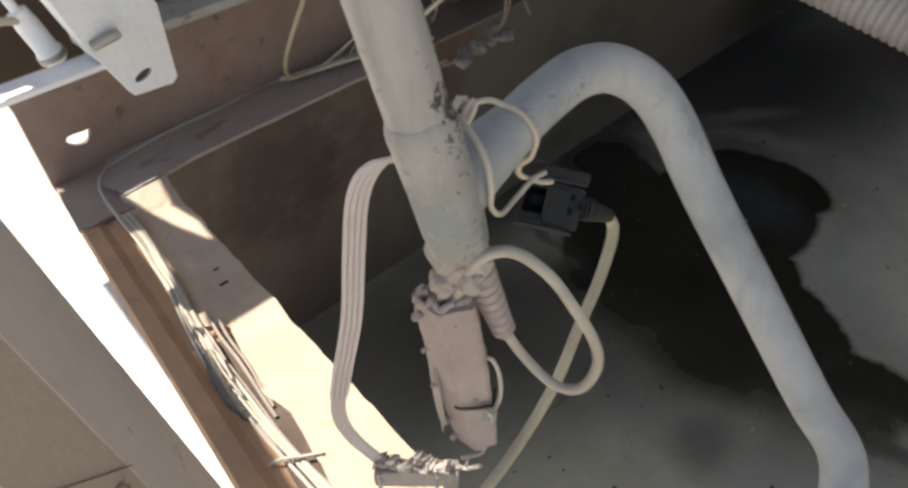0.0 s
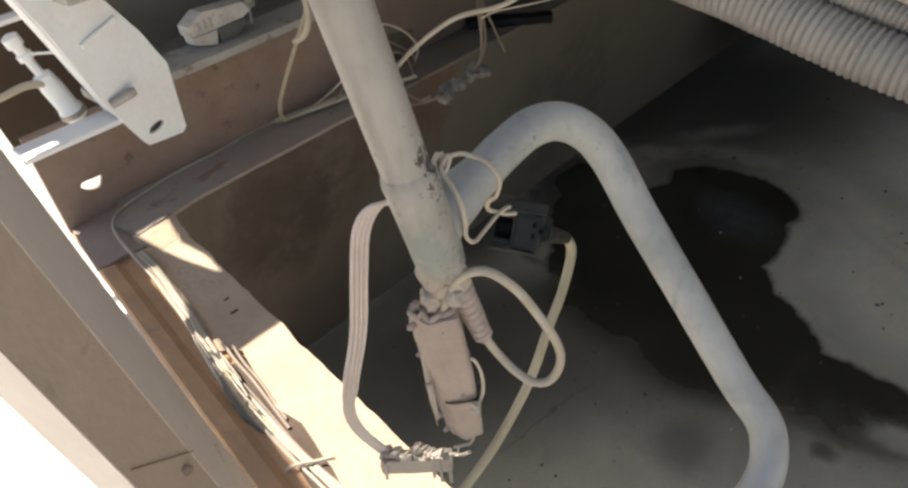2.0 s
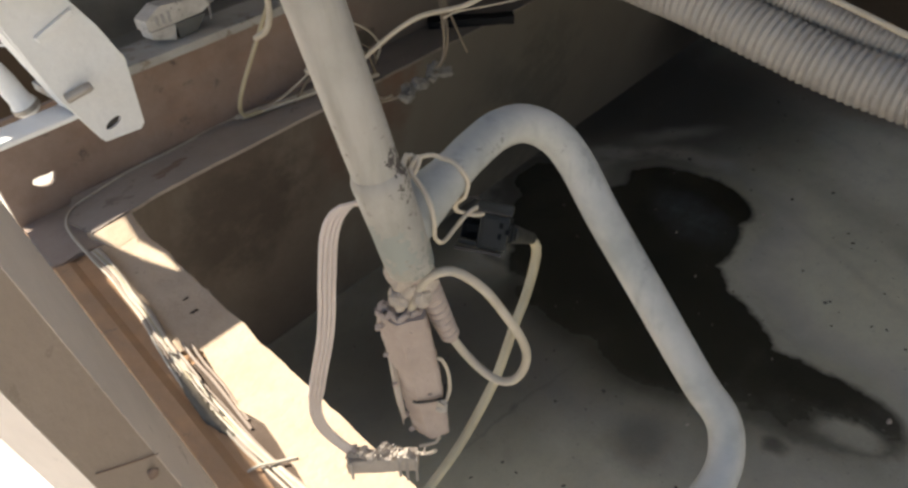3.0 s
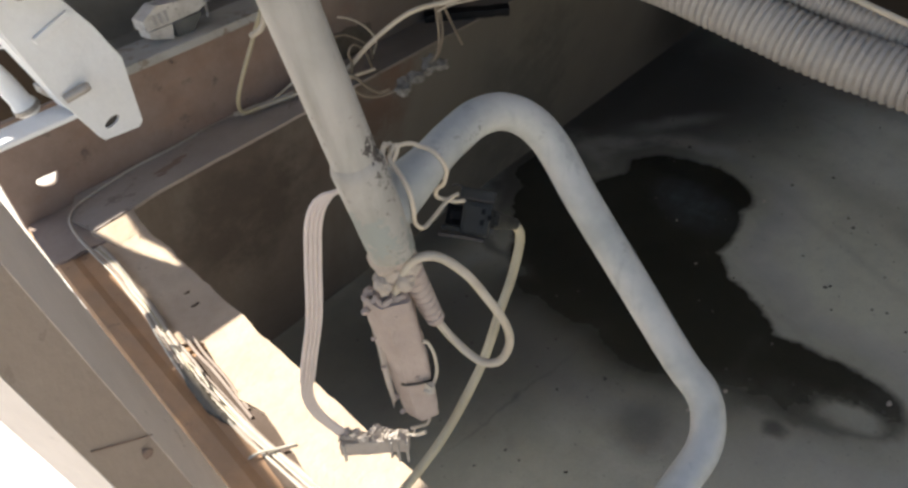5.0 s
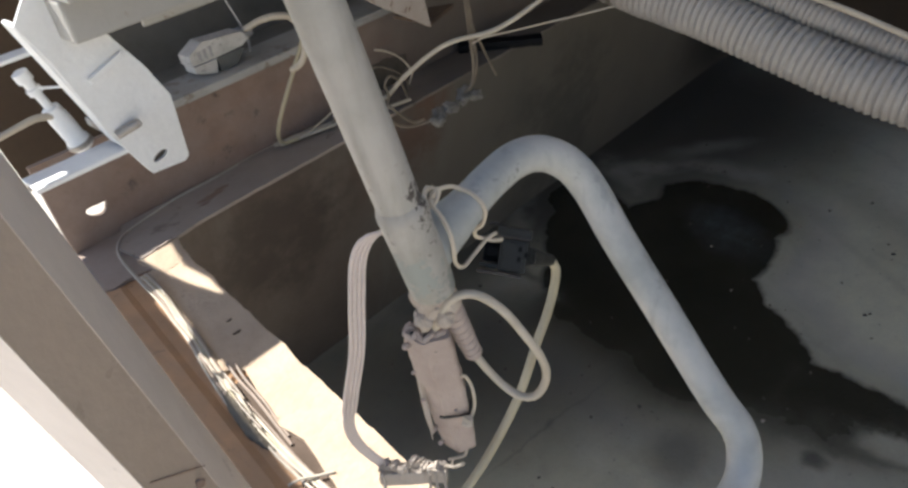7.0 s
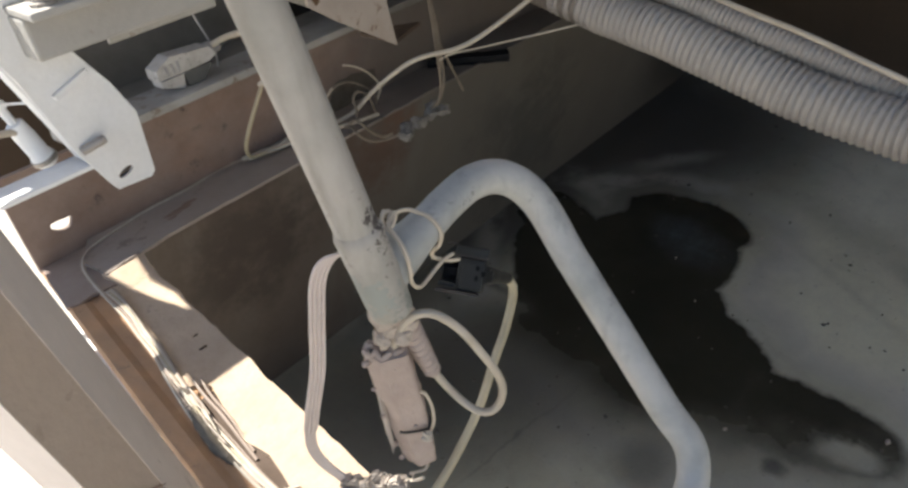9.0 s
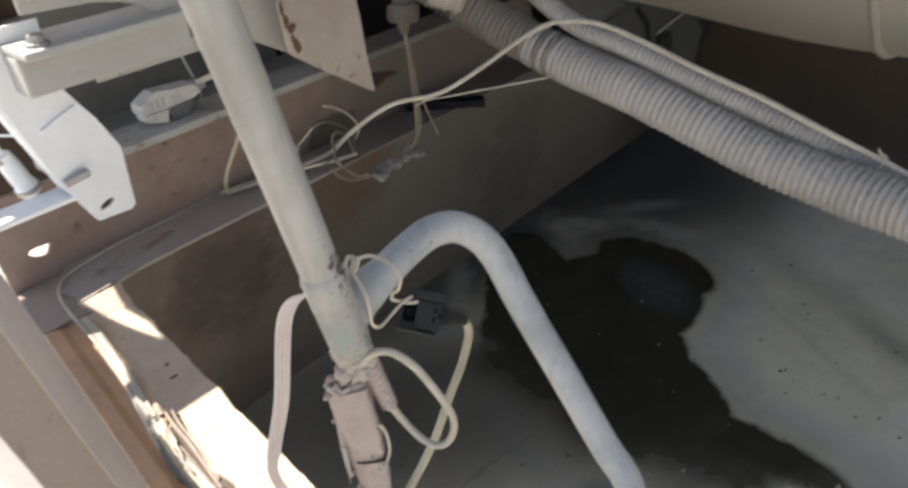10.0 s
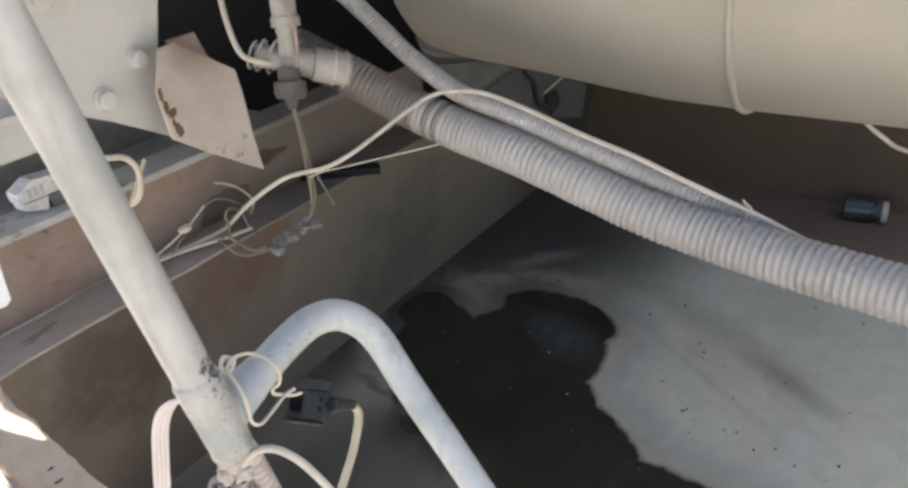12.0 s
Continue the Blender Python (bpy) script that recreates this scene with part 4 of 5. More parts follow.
def ribbon():
    flat = thing("ribbon_cable", "flat pale ribbon cable of four bonded wires", "cable")
    path = curve([(0.287, 0.227, 0.778), (0.272, 0.236, 0.7825), (0.2655, 0.242, 0.779), (0.26, 0.2465, 0.767), (0.2545, 0.249, 0.743), (0.2485, 0.2535, 0.709), (0.2405, 0.261, 0.675), (0.2365, 0.266, 0.651), (0.2385, 0.264, 0.632), (0.2455, 0.2545, 0.6135)], 0.005)
    for n in range(4):
        off = (n - 1.5) * 0.0023
        line = []
        for k, q in enumerate(path):
            f = k / (len(path) - 1)
            lean = 1.0 if f > 0.15 else 0.45 + 0.55 * f / 0.15
            line.append(q + RIGHT * off * lean * (0.75 if f > 0.75 else 1) + Vector((0, 0, off * (1 - lean))))
        part("wire", sweep(line, 0.0011, 8), ribbon_sheath, flat, "", True)
    return flat


ribbon()


def end_connector():
    block = thing("wire_connector", "dusty broken terminal connector at the end of the ribbon cable", "connector")
    a, b = Vector((0.242, 0.2565, 0.6105)), Vector((0.2705, 0.2265, 0.608))
    u = (b - a).normalized()
    v = Vector((0, 0, 1))
    w = u.cross(v).normalized()
    v = w.cross(u)
    m = Matrix.Translation(a) @ Matrix((u, v, w)).transposed().to_4x4()
    size = (b - a).length
    bm = box(0, size, -0.0095, 0.002, -0.0045, 0.0045, 0.0012)
    bmesh.ops.subdivide_edges(bm, edges=bm.edges[:], cuts=4, use_grid_fill=True)
    rough_up(bm, 0.0008, 260)
    bmesh.ops.transform(bm, verts=bm.verts, matrix=m)
    part("body", bm, clot, block, "", True)
    for n, (f, low, high) in enumerate(((0.04, -0.013, 0.002), (0.72, -0.0125, 0.006), (0.82, -0.0165, 0.004), (0.95, -0.0175, 0.001))):
        x = size * f
        part("terminal", box(x, x + 0.0017, low, high, 0.0042, 0.0058, 0.0003, m), steel, block)
    for n in range(6):
        part("mud_lump", lump(m @ Vector((size * (0.08 + 0.15 * n), 0.0035 + 0.001 * (n % 2), 0.002 * (n % 3) - 0.002)), (0.0042, 0.0026, 0.003), 90 + 3.7 * n, 0.7), clot, block, "crumbling dry mud", True)
    rng = random.Random(21)
    for n in range(16):
        root = Vector((size * rng.uniform(0.02, 1.1), 0.003 + rng.uniform(-0.001, 0.001), rng.uniform(-0.003, 0.004)))
        tip = root + Vector((rng.uniform(-0.006, 0.007), rng.uniform(0.001, 0.006), rng.uniform(-0.003, 0.004)))
        bend = root.lerp(tip, 0.5) + Vector((0, rng.uniform(0.0, 0.002), 0.001))
        part("fibre", sweep(curve([m @ root, m @ bend, m @ tip], 0.002), lambda k, f: 0.0007 - 0.0004 * f, 6), clot, block, "frayed pale fibre", True)
    part("tail_wire", sweep(curve([m @ Vector((size, 0.002, 0)), m @ Vector((size + 0.006, 0.001, 0)), m @ Vector((size + 0.011, 0.006, 0.002))], 0.003), 0.0011, 6), cable_sheath, block, "", True)
    return block


end_connector()

# ---- on the side beam ----
for n in range(6):
    d = 0.0027 * (n - 2.5)
    wild = [0.003 * noise.noise(Vector((n * 7.3, k * 1.9, 0))) for k in range(12)]
    start = [(0.62, 0.915 + d * 0.3, 0.5035), (0.54, 0.9155 - d * 0.3, 0.503), (0.472, 0.914 + d * 0.3, 0.503), (0.41, 0.911, 0.503), (0.353, 0.903 + d * 0.5, 0.503), (0.322 + d * 0.4, 0.886, 0.5045)] if n < 2 else []
    cable("side_cable", start + ([(0.303 + d * 0.6, 0.862, 0.5055), (0.2945 + d * 0.7, 0.83, 0.5025)] if n < 2 else [(0.293 + d, 0.79, 0.4945)]) + [(0.2915 + d, 0.774, 0.4975 + 0.001 * (n % 3)), (0.288 + d + wild[0], 0.72, 0.496 + 0.001 * (n % 2)),
          (0.28 + d * 0.8, 0.676, 0.4955), (0.2745 + d * 0.8 + wild[1], 0.636, 0.4955 + 0.0012 * (n % 2)), (0.2685 + d * 0.9, 0.602, 0.4955), (0.263 + d + wild[2], 0.575, 0.494 + 0.001 * (n % 3)), (0.2535 + d * 1.1, 0.513, 0.4915 + 0.001 * (n % 2)), (0.2495 + d + wild[3], 0.46, 0.4905), (0.2465 + d * 0.8, 0.415, 0.4895), (0.245 + d * 0.7 + wild[4], 0.375, 0.489), (0.246 + d * 0.9, 0.333, 0.4887), (0.245 + d + wild[5], 0.25, 0.4887), (0.228 + d, 0.1, 0.4887)],
          (0.0014, 0.0011, 0.0013, 0.001, 0.0014, 0.001)[n], (cable_sheath, brown_wire, cable_sheath, yellow_sheath, cable_sheath, brown_wire)[n], "thin dusty cable lying along the side beam", group="cables along the side beam", around=8)
fray = random.Random(4)
for n in range(5):
    y = 0.6 - 0.022 * n
    x = 0.268 - 0.13 * (0.6 - y)
    cable("frayed_thread", [(x + fray.uniform(-0.004, 0.004), y, 0.4975), (x - 0.002 + fray.uniform(-0.005, 0.005), y - 0.022, 0.4985), (x - 0.005 + fray.uniform(-0.004, 0.004), y - 0.05, 0.496)], 0.0009, (clot, cable_sheath)[n % 2], "frayed thread lifting from the cable bundle", "thread", "frayed threads on the bundle", around=6)
cable("loose_lead", [(0.2745, 0.56, 0.4985), (0.27, 0.533, 0.4965), (0.2665, 0.495, 0.4955), (0.261, 0.455, 0.492), (0.258, 0.43, 0.4885)], 0.0016, brown_wire, "short loose lead beside the cable bundle")
cable("loose_lead", [(0.28, 0.555, 0.4965), (0.275, 0.53, 0.4945), (0.2705, 0.49, 0.4925), (0.2655, 0.462, 0.4905), (0.262, 0.44, 0.4885)], 0.0014, brown_wire, "short loose lead beside the cable bundle")
wrap = curve([(0.2545, 0.548, 0.4905), (0.2485, 0.508, 0.4905), (0.2425, 0.47, 0.4905), (0.2435, 0.434, 0.4895)], 0.004)
tagged(part("tape_wrap", rough_up(sweep(wrap, lambda n, f: 0.0018 + 0.0036 * math.sin(math.pi * f) ** 0.8 + 0.0008 * noise.noise(Vector((n * 0.7, 0, 0))), 14), 0.0022, 300), tape_cloth, None, "", True), "dark grey tape wrapped round the cable bundle", "tape")
cable("cable_strap", [(0.231, 0.397, 0.4885), (0.2395, 0.39, 0.4935), (0.249, 0.383, 0.4925), (0.2625, 0.373, 0.4928)], 0.0013, cable_sheath, "thin strap crossing the cable bundle", "strap")


def bolt(place, axis, size, material, label, group=""):
    head = thing("bolt", label, "bolt", group)
    a, n = Vector(place), Vector(axis).normalized()
    part("washer", turned(a, a + n * size * 0.16, [(0, size * 0.95), (1, size * 0.95)], 20), material, head)
    part("head", turned(a + n * size * 0.165, a + n * size * 0.75, [(0, size * 0.72), (0.75, size * 0.72), (1, size * 0.6)], 6), material, head)
    return head


bolt((0.203, 0.335, 0.487), (0, 0, 1), 0.008, steel, "small dusty bolt on the side beam")


# ---- bracket and fittings on the beam ----
def hung_bracket():
    frame_ob = thing("white_bracket", "white painted steel bracket frame with a slotted hole", "bracket")
    slot = [(0.341 + 0.0085 * math.cos(t) - 0.0012 * math.sin(t), 0.6625 + 0.003 * math.cos(t) + 0.0036 * math.sin(t)) for t in [math.tau * n / 16 for n in range(16)]]
    face = part("face_plate", plate([(0.30, 0.86), (0.268, 0.823), (0.2835, 0.783), (0.3035, 0.703), (0.311, 0.685), (0.325, 0.652), (0.3275, 0.648), (0.364, 0.6455), (0.3695, 0.65), (0.3745, 0.716), (0.361, 0.752), (0.337, 0.796), (0.34, 0.86)], [slot], 0.004, facing(0.7)), plate_paint, frame_ob)
    bm = bmesh.new()
    for (x, z), (x2, z2) in (((0.268, 0.823), (0.311, 0.686)),):
        for y in (0.7045, 0.735):
            bm.verts.new((x, y, z)), bm.verts.new((x2, y, z2)), bm.verts.new((x + 0.004, y, z + 0.001)), bm.verts.new((x2 + 0.004, y, z2 + 0.001))
    bmesh.ops.convex_hull(bm, input=bm.verts)
    part("side_flange", bm, plate_paint, frame_ob)
    part("lower_bar", box(0.2225, 0.316, 0.7055, 0.746, 0.677, 0.682, 0.0012), plate_paint, frame_ob)
    part("upper_bar", box(0.19, 0.3, 0.785, 0.809, 0.775, 0.7795, 0.0012), plate_paint, frame_ob)
    part("stay", box(0.292, 0.299, 0.7045, 0.795, 0.7797, 0.786, 0.001), plate_paint, frame_ob)
    # added dark plate that paints the shade inside the slot
    part("slot_backing", box(0.328, 0.354, 0.7045, 0.708, 0.6535, 0.673, 0.001), wall_paint, face, "dark plate added to darken the slot")
    part("pin", turned((0.309, 0.6985, 0.701), (0.332, 0.69, 0.7075), [(0, 0.0045), (0.85, 0.0045), (1, 0.0036)], 14), steel, face, "short grey pin")
    part("fold_line", box(0.305, 0.345, 0.6955, 0.6995, 0.762, 0.768, 0.001, Matrix.Translation((0.325, 0, 0.765)) @ Matrix.Rotation(radians(-20), 4, "Y") @ Matrix.Translation((-0.325, 0, -0.765))), plate_paint, face)
    return frame_ob


hung_bracket()


def rod_fitting():
    rod = thing("valve_rod", "white brass-ended valve rod fitting in the bracket frame", "valve")
    a, b = Vector((0.2685, 0.765, 0.7715)), Vector((0.293, 0.765, 0.6775))
    part("shaft", turned(a, b, [(0, 0.004), (0.02, 0.008), (0.12, 0.008), (0.13, 0.0055), (0.2, 0.0055), (0.21, 0.0075), (0.27, 0.0075), (0.28, 0.0045), (0.45, 0.0045), (0.46, 0.009), (0.6, 0.0105), (0.85, 0.0105), (0.87, 0.012), (0.97, 0.012), (1, 0.009)], 18), plate_paint, rod, "", True)
    part("collar", turned(a.lerp(b, 0.9), a.lerp(b, 0.95), [(0, 0.0135), (1, 0.0135)], 18), steel, rod, "dark steel collar")
    part("cross_wire", sweep(curve([(0.184, 0.755, 0.718), (0.223, 0.755, 0.723), (0.246, 0.755, 0.726), (0.261, 0.757, 0.7265), (0.277, 0.76, 0.722)], 0.006), lambda n, f: 0.0024 + 0.0014 * f, 10), cable_sheath, rod, "", True)
    part("head_wire", sweep(curve([(0.273, 0.762, 0.753), (0.282, 0.757, 0.7505), (0.298, 0.74, 0.749)], 0.004), 0.0014, 8), plate_paint, rod, "thin white wire to the frame", True)
    return rod


rod_fitting()



def cream_panel():
    panel = thing("cream_panel", "cream painted steel cover panel with bolts", "panel")
    sheet = part("sheet", plate([(0.316, 0.873), (0.377, 0.87), (0.406, 0.8635), (0.425, 0.855), (0.449, 0.837), (0.516, 0.803), (0.582, 0.763), (0.579, 0.815), (0.589, 0.856), (0.606, 0.912), (0.615, 1.5), (0.308, 1.5)], [], 0.006, facing(0.66)), cream_paint, panel)
    bar = part("cross_bar", box(0.3, 0.47, 0.667, 0.72, 0.80, 0.838, 0.003), bar_paint, panel)
    part("bar_flange", box(0.3, 0.46, 0.64, 0.72, 0.8385, 0.846, 0.002), bar_paint, bar, "upper flange of the bar")
    part("lower_lip", box(0.378, 0.5, 0.7075, 0.7125, 0.784, 0.7998, 0.001), bar_paint, bar, "lower lip of the bar")
    part("bolt_head", turned((0.32, 0.66, 0.846), (0.32, 0.66, 0.856), [(0, 0.011), (0.3, 0.011), (0.35, 0.008), (1, 0.007)], 10), steel, bar, "rusty bolt head")
    for x, z in ((0.513, 0.829), (0.562, 0.86), (0.48, 0.935), (0.575, 0.95)):
        part("bolt_head", turned((x, 0.66, z), (x, 0.648, z), [(0, 0.0125), (0.25, 0.0125), (0.3, 0.0095), (0.9, 0.0095), (1, 0.008)], 12), cream_paint, sheet, "painted bolt head")
    return panel


cream_panel()


def gusset():
    corner = thing("gusset_bracket", "brownish beige triangular steel bracket with a rust run", "bracket")
    face = part("face", plate([(0.5545, 0.776), (0.5505, 0.829), (0.566, 0.871), (0.584, 0.874), (0.656, 0.826), (0.66, 0.794), (0.662, 0.746), (0.6675, 0.696), (0.594, 0.746)], [], 0.004, facing(0.62)), gusset_paint, corner)
    part("upper_tab", plate([(0.5845, 0.8745), (0.622, 0.8755), (0.632, 0.846), (0.655, 0.8275)], [], 0.004, facing(0.632)), gusset_paint, corner, "bent-back upper tab")
    part("return_flange", plate([(0.672, 0.6245), (0.733, 0.645), (0.684, 0.69), (0.67, 0.69)], [], 0.004, Matrix.Translation((0, 0, 0.7))), rust_and_shade, corner, "dark brown return flange")
    for n, (x, z, sx, sz) in enumerate(((0.5535, 0.826, 0.0022, 0.007), (0.556, 0.812, 0.0028, 0.006), (0.5615, 0.803, 0.0045, 0.0055), (0.5605, 0.793, 0.002, 0.004), (0.5645, 0.784, 0.0042, 0.0065))):
        part("rust_patch", lump((x, 0.6195, z), (sx, 0.0009, sz), 5.1 * n, 0.7), rust_stain, face, "flaking rust patch")
    return corner


gusset()


def pipe_cross():
    cross = thing("hose_fitting", "dusty white plastic cross fitting at the end of the hose", "fitting")
    part("upright", turned((0.875, 0.754, 0.9545), (0.8556, 0.739, 0.8245), [(0, 0.018), (0.55, 0.018), (0.57, 0.0195), (0.64, 0.0195), (0.66, 0.018), (0.88, 0.018), (0.9, 0.021), (1, 0.021)], 24), fitting_plastic, cross, "", True)
    part("neck", turned((0.8556, 0.739, 0.8245), (0.845, 0.734, 0.7845), [(0, 0.0155), (0.2, 0.0155), (0.25, 0.0138), (1, 0.0138)], 20), fitting_plastic, cross, "", True)
    body = part("body", rough_up(turned((0.8225, 0.7802, 0.7895), (0.922, 0.69, 0.748), [(0, 0.014), (0.06, 0.017), (0.26, 0.017), (0.28, 0.02), (0.6, 0.021), (0.62, 0.025), (0.97, 0.025), (1, 0.023)], 24), 0.0008, 100), fitting_plastic, cross, "", True)
    part("drain", rough_up(turned((0.84, 0.7327, 0.7695), (0.8275, 0.7265, 0.7108), [(0, 0.016), (0.3, 0.016), (0.32, 0.023), (0.6, 0.024), (0.72, 0.02), (0.75, 0.01), (1, 0.006)], 18), 0.003, 70), wall_paint, cross, "dark corroded drain cock", True)
    for n, (r, dx) in enumerate(((0.023, 0.0), (0.025, 0.012), (0.02, -0.008))):
        loop = [Vector((0.828 + dx + r * 0.6 * math.cos(a), 0.772 - dx + r * 0.6 * math.cos(a + 1.2), 0.787 - dx * 0.3 + r * math.sin(a))) for a in [math.tau * k / 20 for k in range(21)]]
        part("clip", sweep(loop, 0.0022, 6), steel, cross, "wire hose clip", True)
    for n, h in enumerate((0.0255, 0.0268)):
        start = Vector((0.905 + 0.012 * n, 0.7055 - 0.011 * n, 0.755 - 0.005 * n))
        along = Vector((0.0995, -0.0902, -0.0415)).normalized()
        side = along.cross(Vector((0, 0, 1))).normalized()
        over = side.cross(along)
        band = [start + (side * math.cos(a) + over * math.sin(a)) * h for a in [math.tau * k / 26 for k in range(27)]]
        part("band", sweep(band, 0.0016, 6), cable_sheath, body, "thin pale binding", True)
    return cross


pipe_cross()


def corrugated(name, points, radius, pitch, depth_of, material, label, darkened=0, grimy=0):
    """A hose: a plain inner wall and one rounded rib after the other."""
    line = curve(points, pitch / 4)
    hose = thing(name, label, "hose")
    rng = random.Random(17)
    split = grimy * 4
    if split:
        part("inner_wall", sweep(line[:split + 1], radius - depth_of, 20), hose_dirt_shade, hose, "grimy groove wall", True)
    part("inner_wall", sweep(line[split:], radius - depth_of, 20), material, hose, "dusty groove wall", True)
    path = frames(line)
    for k in range(2, len(path) - 3, 4):
        bm = bmesh.new()
        rows = []
        for off, high in ((-2, 0.0), (-1, 0.72), (0, 1.0), (1, 0.72), (2, 0.0)):
            q, side, upward = path[k + off]
            worn = 0.0009 * noise.noise(q * 30)
            r = radius - depth_of * (1.05 - high) + worn * high
            rows.append([bm.verts.new(q + (side * math.cos(t) + upward * math.sin(t)) * (r + 0.0005 * noise.noise(q * 50 + Vector((2 * t, 0, 0))))) for t in [math.tau * n / 22 for n in range(22)]])
        for s, t in zip(rows, rows[1:]):
            for n in range(22):
                bm.faces.new((s[n], s[(n + 1) % 22], t[(n + 1) % 22], t[n]))
        part("rib", bm, hose_shaded if k < darkened * 4 else hose_dirt_shade if k + rng.uniform(-22, 22) < split else material, hose, "", True)
    return hose


corrugated("corrugated_hose", [(0.955, 0.84, 0.765), (0.99, 0.759, 0.716), (1.014, 0.663, 0.668), (1.017, 0.553, 0.636), (1.012, 0.446, 0.616), (1.008, 0.348, 0.591), (1.005, 0.257, 0.567), (1.001, 0.173, 0.553), (0.992, 0.094, 0.547), (0.979, 0.022, 0.546), (0.967, -0.043, 0.547), (0.951, -0.102, 0.55), (0.933, -0.164, 0.557), (0.912, -0.224, 0.566)], 0.0349, 0.01, 0.0034, hose_plastic, "thick grey dusty corrugated plastic hose running along the bay", 10, 27)
corrugated("small_hose", [(1.063, 0.838, 0.848), (1.061, 0.789, 0.817), (1.056, 0.74, 0.785), (1.048, 0.679, 0.745), (1.04, 0.618, 0.714), (1.034, 0.56, 0.69), (1.033, 0.457, 0.665), (1.027, 0.357, 0.64), (1.027, 0.268, 0.614), (1.028, 0.185, 0.591), (1.037, 0.107, 0.561), (1.031, 0.031, 0.538), (1.023, -0.037, 0.536), (1.002, -0.111, 0.54)], 0.0158, 0.0072, 0.0026, hose_plastic, "thin grey corrugated conduit lying along the thick hose")
cable("long_cable", [(0.576, 0.91, 0.506), (0.654, 0.89, 0.506), (0.746, 0.859, 0.515), (0.766, 0.814, 0.555), (0.787, 0.774, 0.588), (0.808, 0.739, 0.609), (0.843, 0.697, 0.617), (0.87, 0.671, 0.63), (0.909, 0.641, 0.655), (0.951, 0.614, 0.681), (0.979, 0.588, 0.7), (0.996, 0.56, 0.707), (1.014, 0.514, 0.705), (1.018, 0.447, 0.689), (1.011, 0.35, 0.664), (1.013, 0.264, 0.64), (1.011, 0.181, 0.614), (1.021, 0.106, 0.585), (1.019, 0.032, 0.559), (1.019, -0.009, 0.552)], 0.0036, cable_sheath, "long dusty white cable strapped to the hose")
TIE = Vector((1.019, 0.115, 0.588))
cable("zip_tie", [TIE + Vector((0, 0, -0.012)), TIE + Vector((0.003, -0.006, 0.002)), TIE + Vector((0, 0, 0.008)), TIE + Vector((-0.004, 0.004, 0.016))], 0.0018, cable_sheath, "white zip tie round the cable", "zip tie")


def tank():
    drum = thing("air_tank", "large beige painted steel tank with a raised weld seam", "tank")
    profile = [(0.93, 0.03), (0.92, 0.09), (0.9, 0.14), (0.875, 0.172), (0.845, 0.195), (0.79, 0.207), (0.71, 0.2145), (0.58, 0.2245), (0.454, 0.2385), (0.341, 0.2488), (0.208, 0.252), (-1.2, 0.252), (-1.3, 0.2)]
    full = [((0.93 - y) / 2.23, r) for y, r in profile]
    shell = part("shell", turned((1.431, 0.93, 0.848), (1.431, -1.3, 0.848), full, 72), tank_paint, drum, "", True)
    seam = [Vector((1.431 + 0.2525 * math.cos(a), 0.205 + 0.002 * noise.noise(Vector((a * 4, 0, 0))), 0.848 + 0.2525 * math.sin(a))) for a in [math.tau * n / 90 for n in range(91)]]
    part("weld_seam", rough_up(sweep(seam, 0.0065, 8), 0.0012, 60), tank_paint, shell, "raised weld seam", True)
    for y in (0.62, -0.5):
        part("wall_arm", box(1.6, 2.379, y - 0.02, y + 0.02, 0.9, 0.94, 0.003), brown_wall, drum, "dark steel support arm")
    return drum


tank()
cable("tank_lead", [(1.375, 0.035, 0.612), (1.386, 0.025, 0.598), (1.405, -0.003, 0.57), (1.415, -0.037, 0.55), (1.42, -0.15, 0.53), (1.42, -0.6, 0.5)], 0.0036, cable_sheath, "white cable hanging under the tank")

can = thing("black_canister", "small black plastic canister lying on the floor", "canister")
part("body", turned((2.285, 0.11, 0.034), (2.299, 0.012, 0.034), [(0, 0.028), (0.04, 0.033), (0.72, 0.033), (0.76, 0.026), (0.86, 0.026), (0.88, 0.03), (1, 0.03)], 20), can_plastic, can, "", True)
part("cap", turned((2.2991, 0.0112, 0.034), (2.301, -0.004, 0.034), [(0, 0.031), (0.85, 0.031), (1, 0.027)], 20), fitting_plastic, can, "pale dirty end cap", True)

# ---- loose wiring on the beam ----
cable("hook_cable", [(0.62, 0.98, 0.656), (0.606, 0.955, 0.666), (0.596, 0.92, 0.679), (0.584, 0.865, 0.699), (0.572, 0.82, 0.713), (0.572, 0.8, 0.718), (0.592, 0.797, 0.711), (0.606, 0.8, 0.69), (0.603, 0.8, 0.664), (0.597, 0.808, 0.646), (0.594, 0.83, 0.634)], 0.0042, cable_sheath, "short white cable hooked back over the beam")
cable("riser_cable", [(0.655, 0.86, 0.675), (0.618, 0.865, 0.62), (0.583, 0.872, 0.566), (0.572, 0.88, 0.535), (0.582, 0.89, 0.513), (0.62, 0.89, 0.507), (0.66, 0.885, 0.505)], 0.003, yellow_sheath, "yellowed cable rising from the beam flange")
cable("beam_cable", [(0.58, 0.9, 0.507), (0.64, 0.88, 0.509), (0.69, 0.86, 0.512), (0.735, 0.84, 0.512), (0.79, 0.835, 0.506)], 0.0032, cable_sheath, "dusty cable along the beam flange")
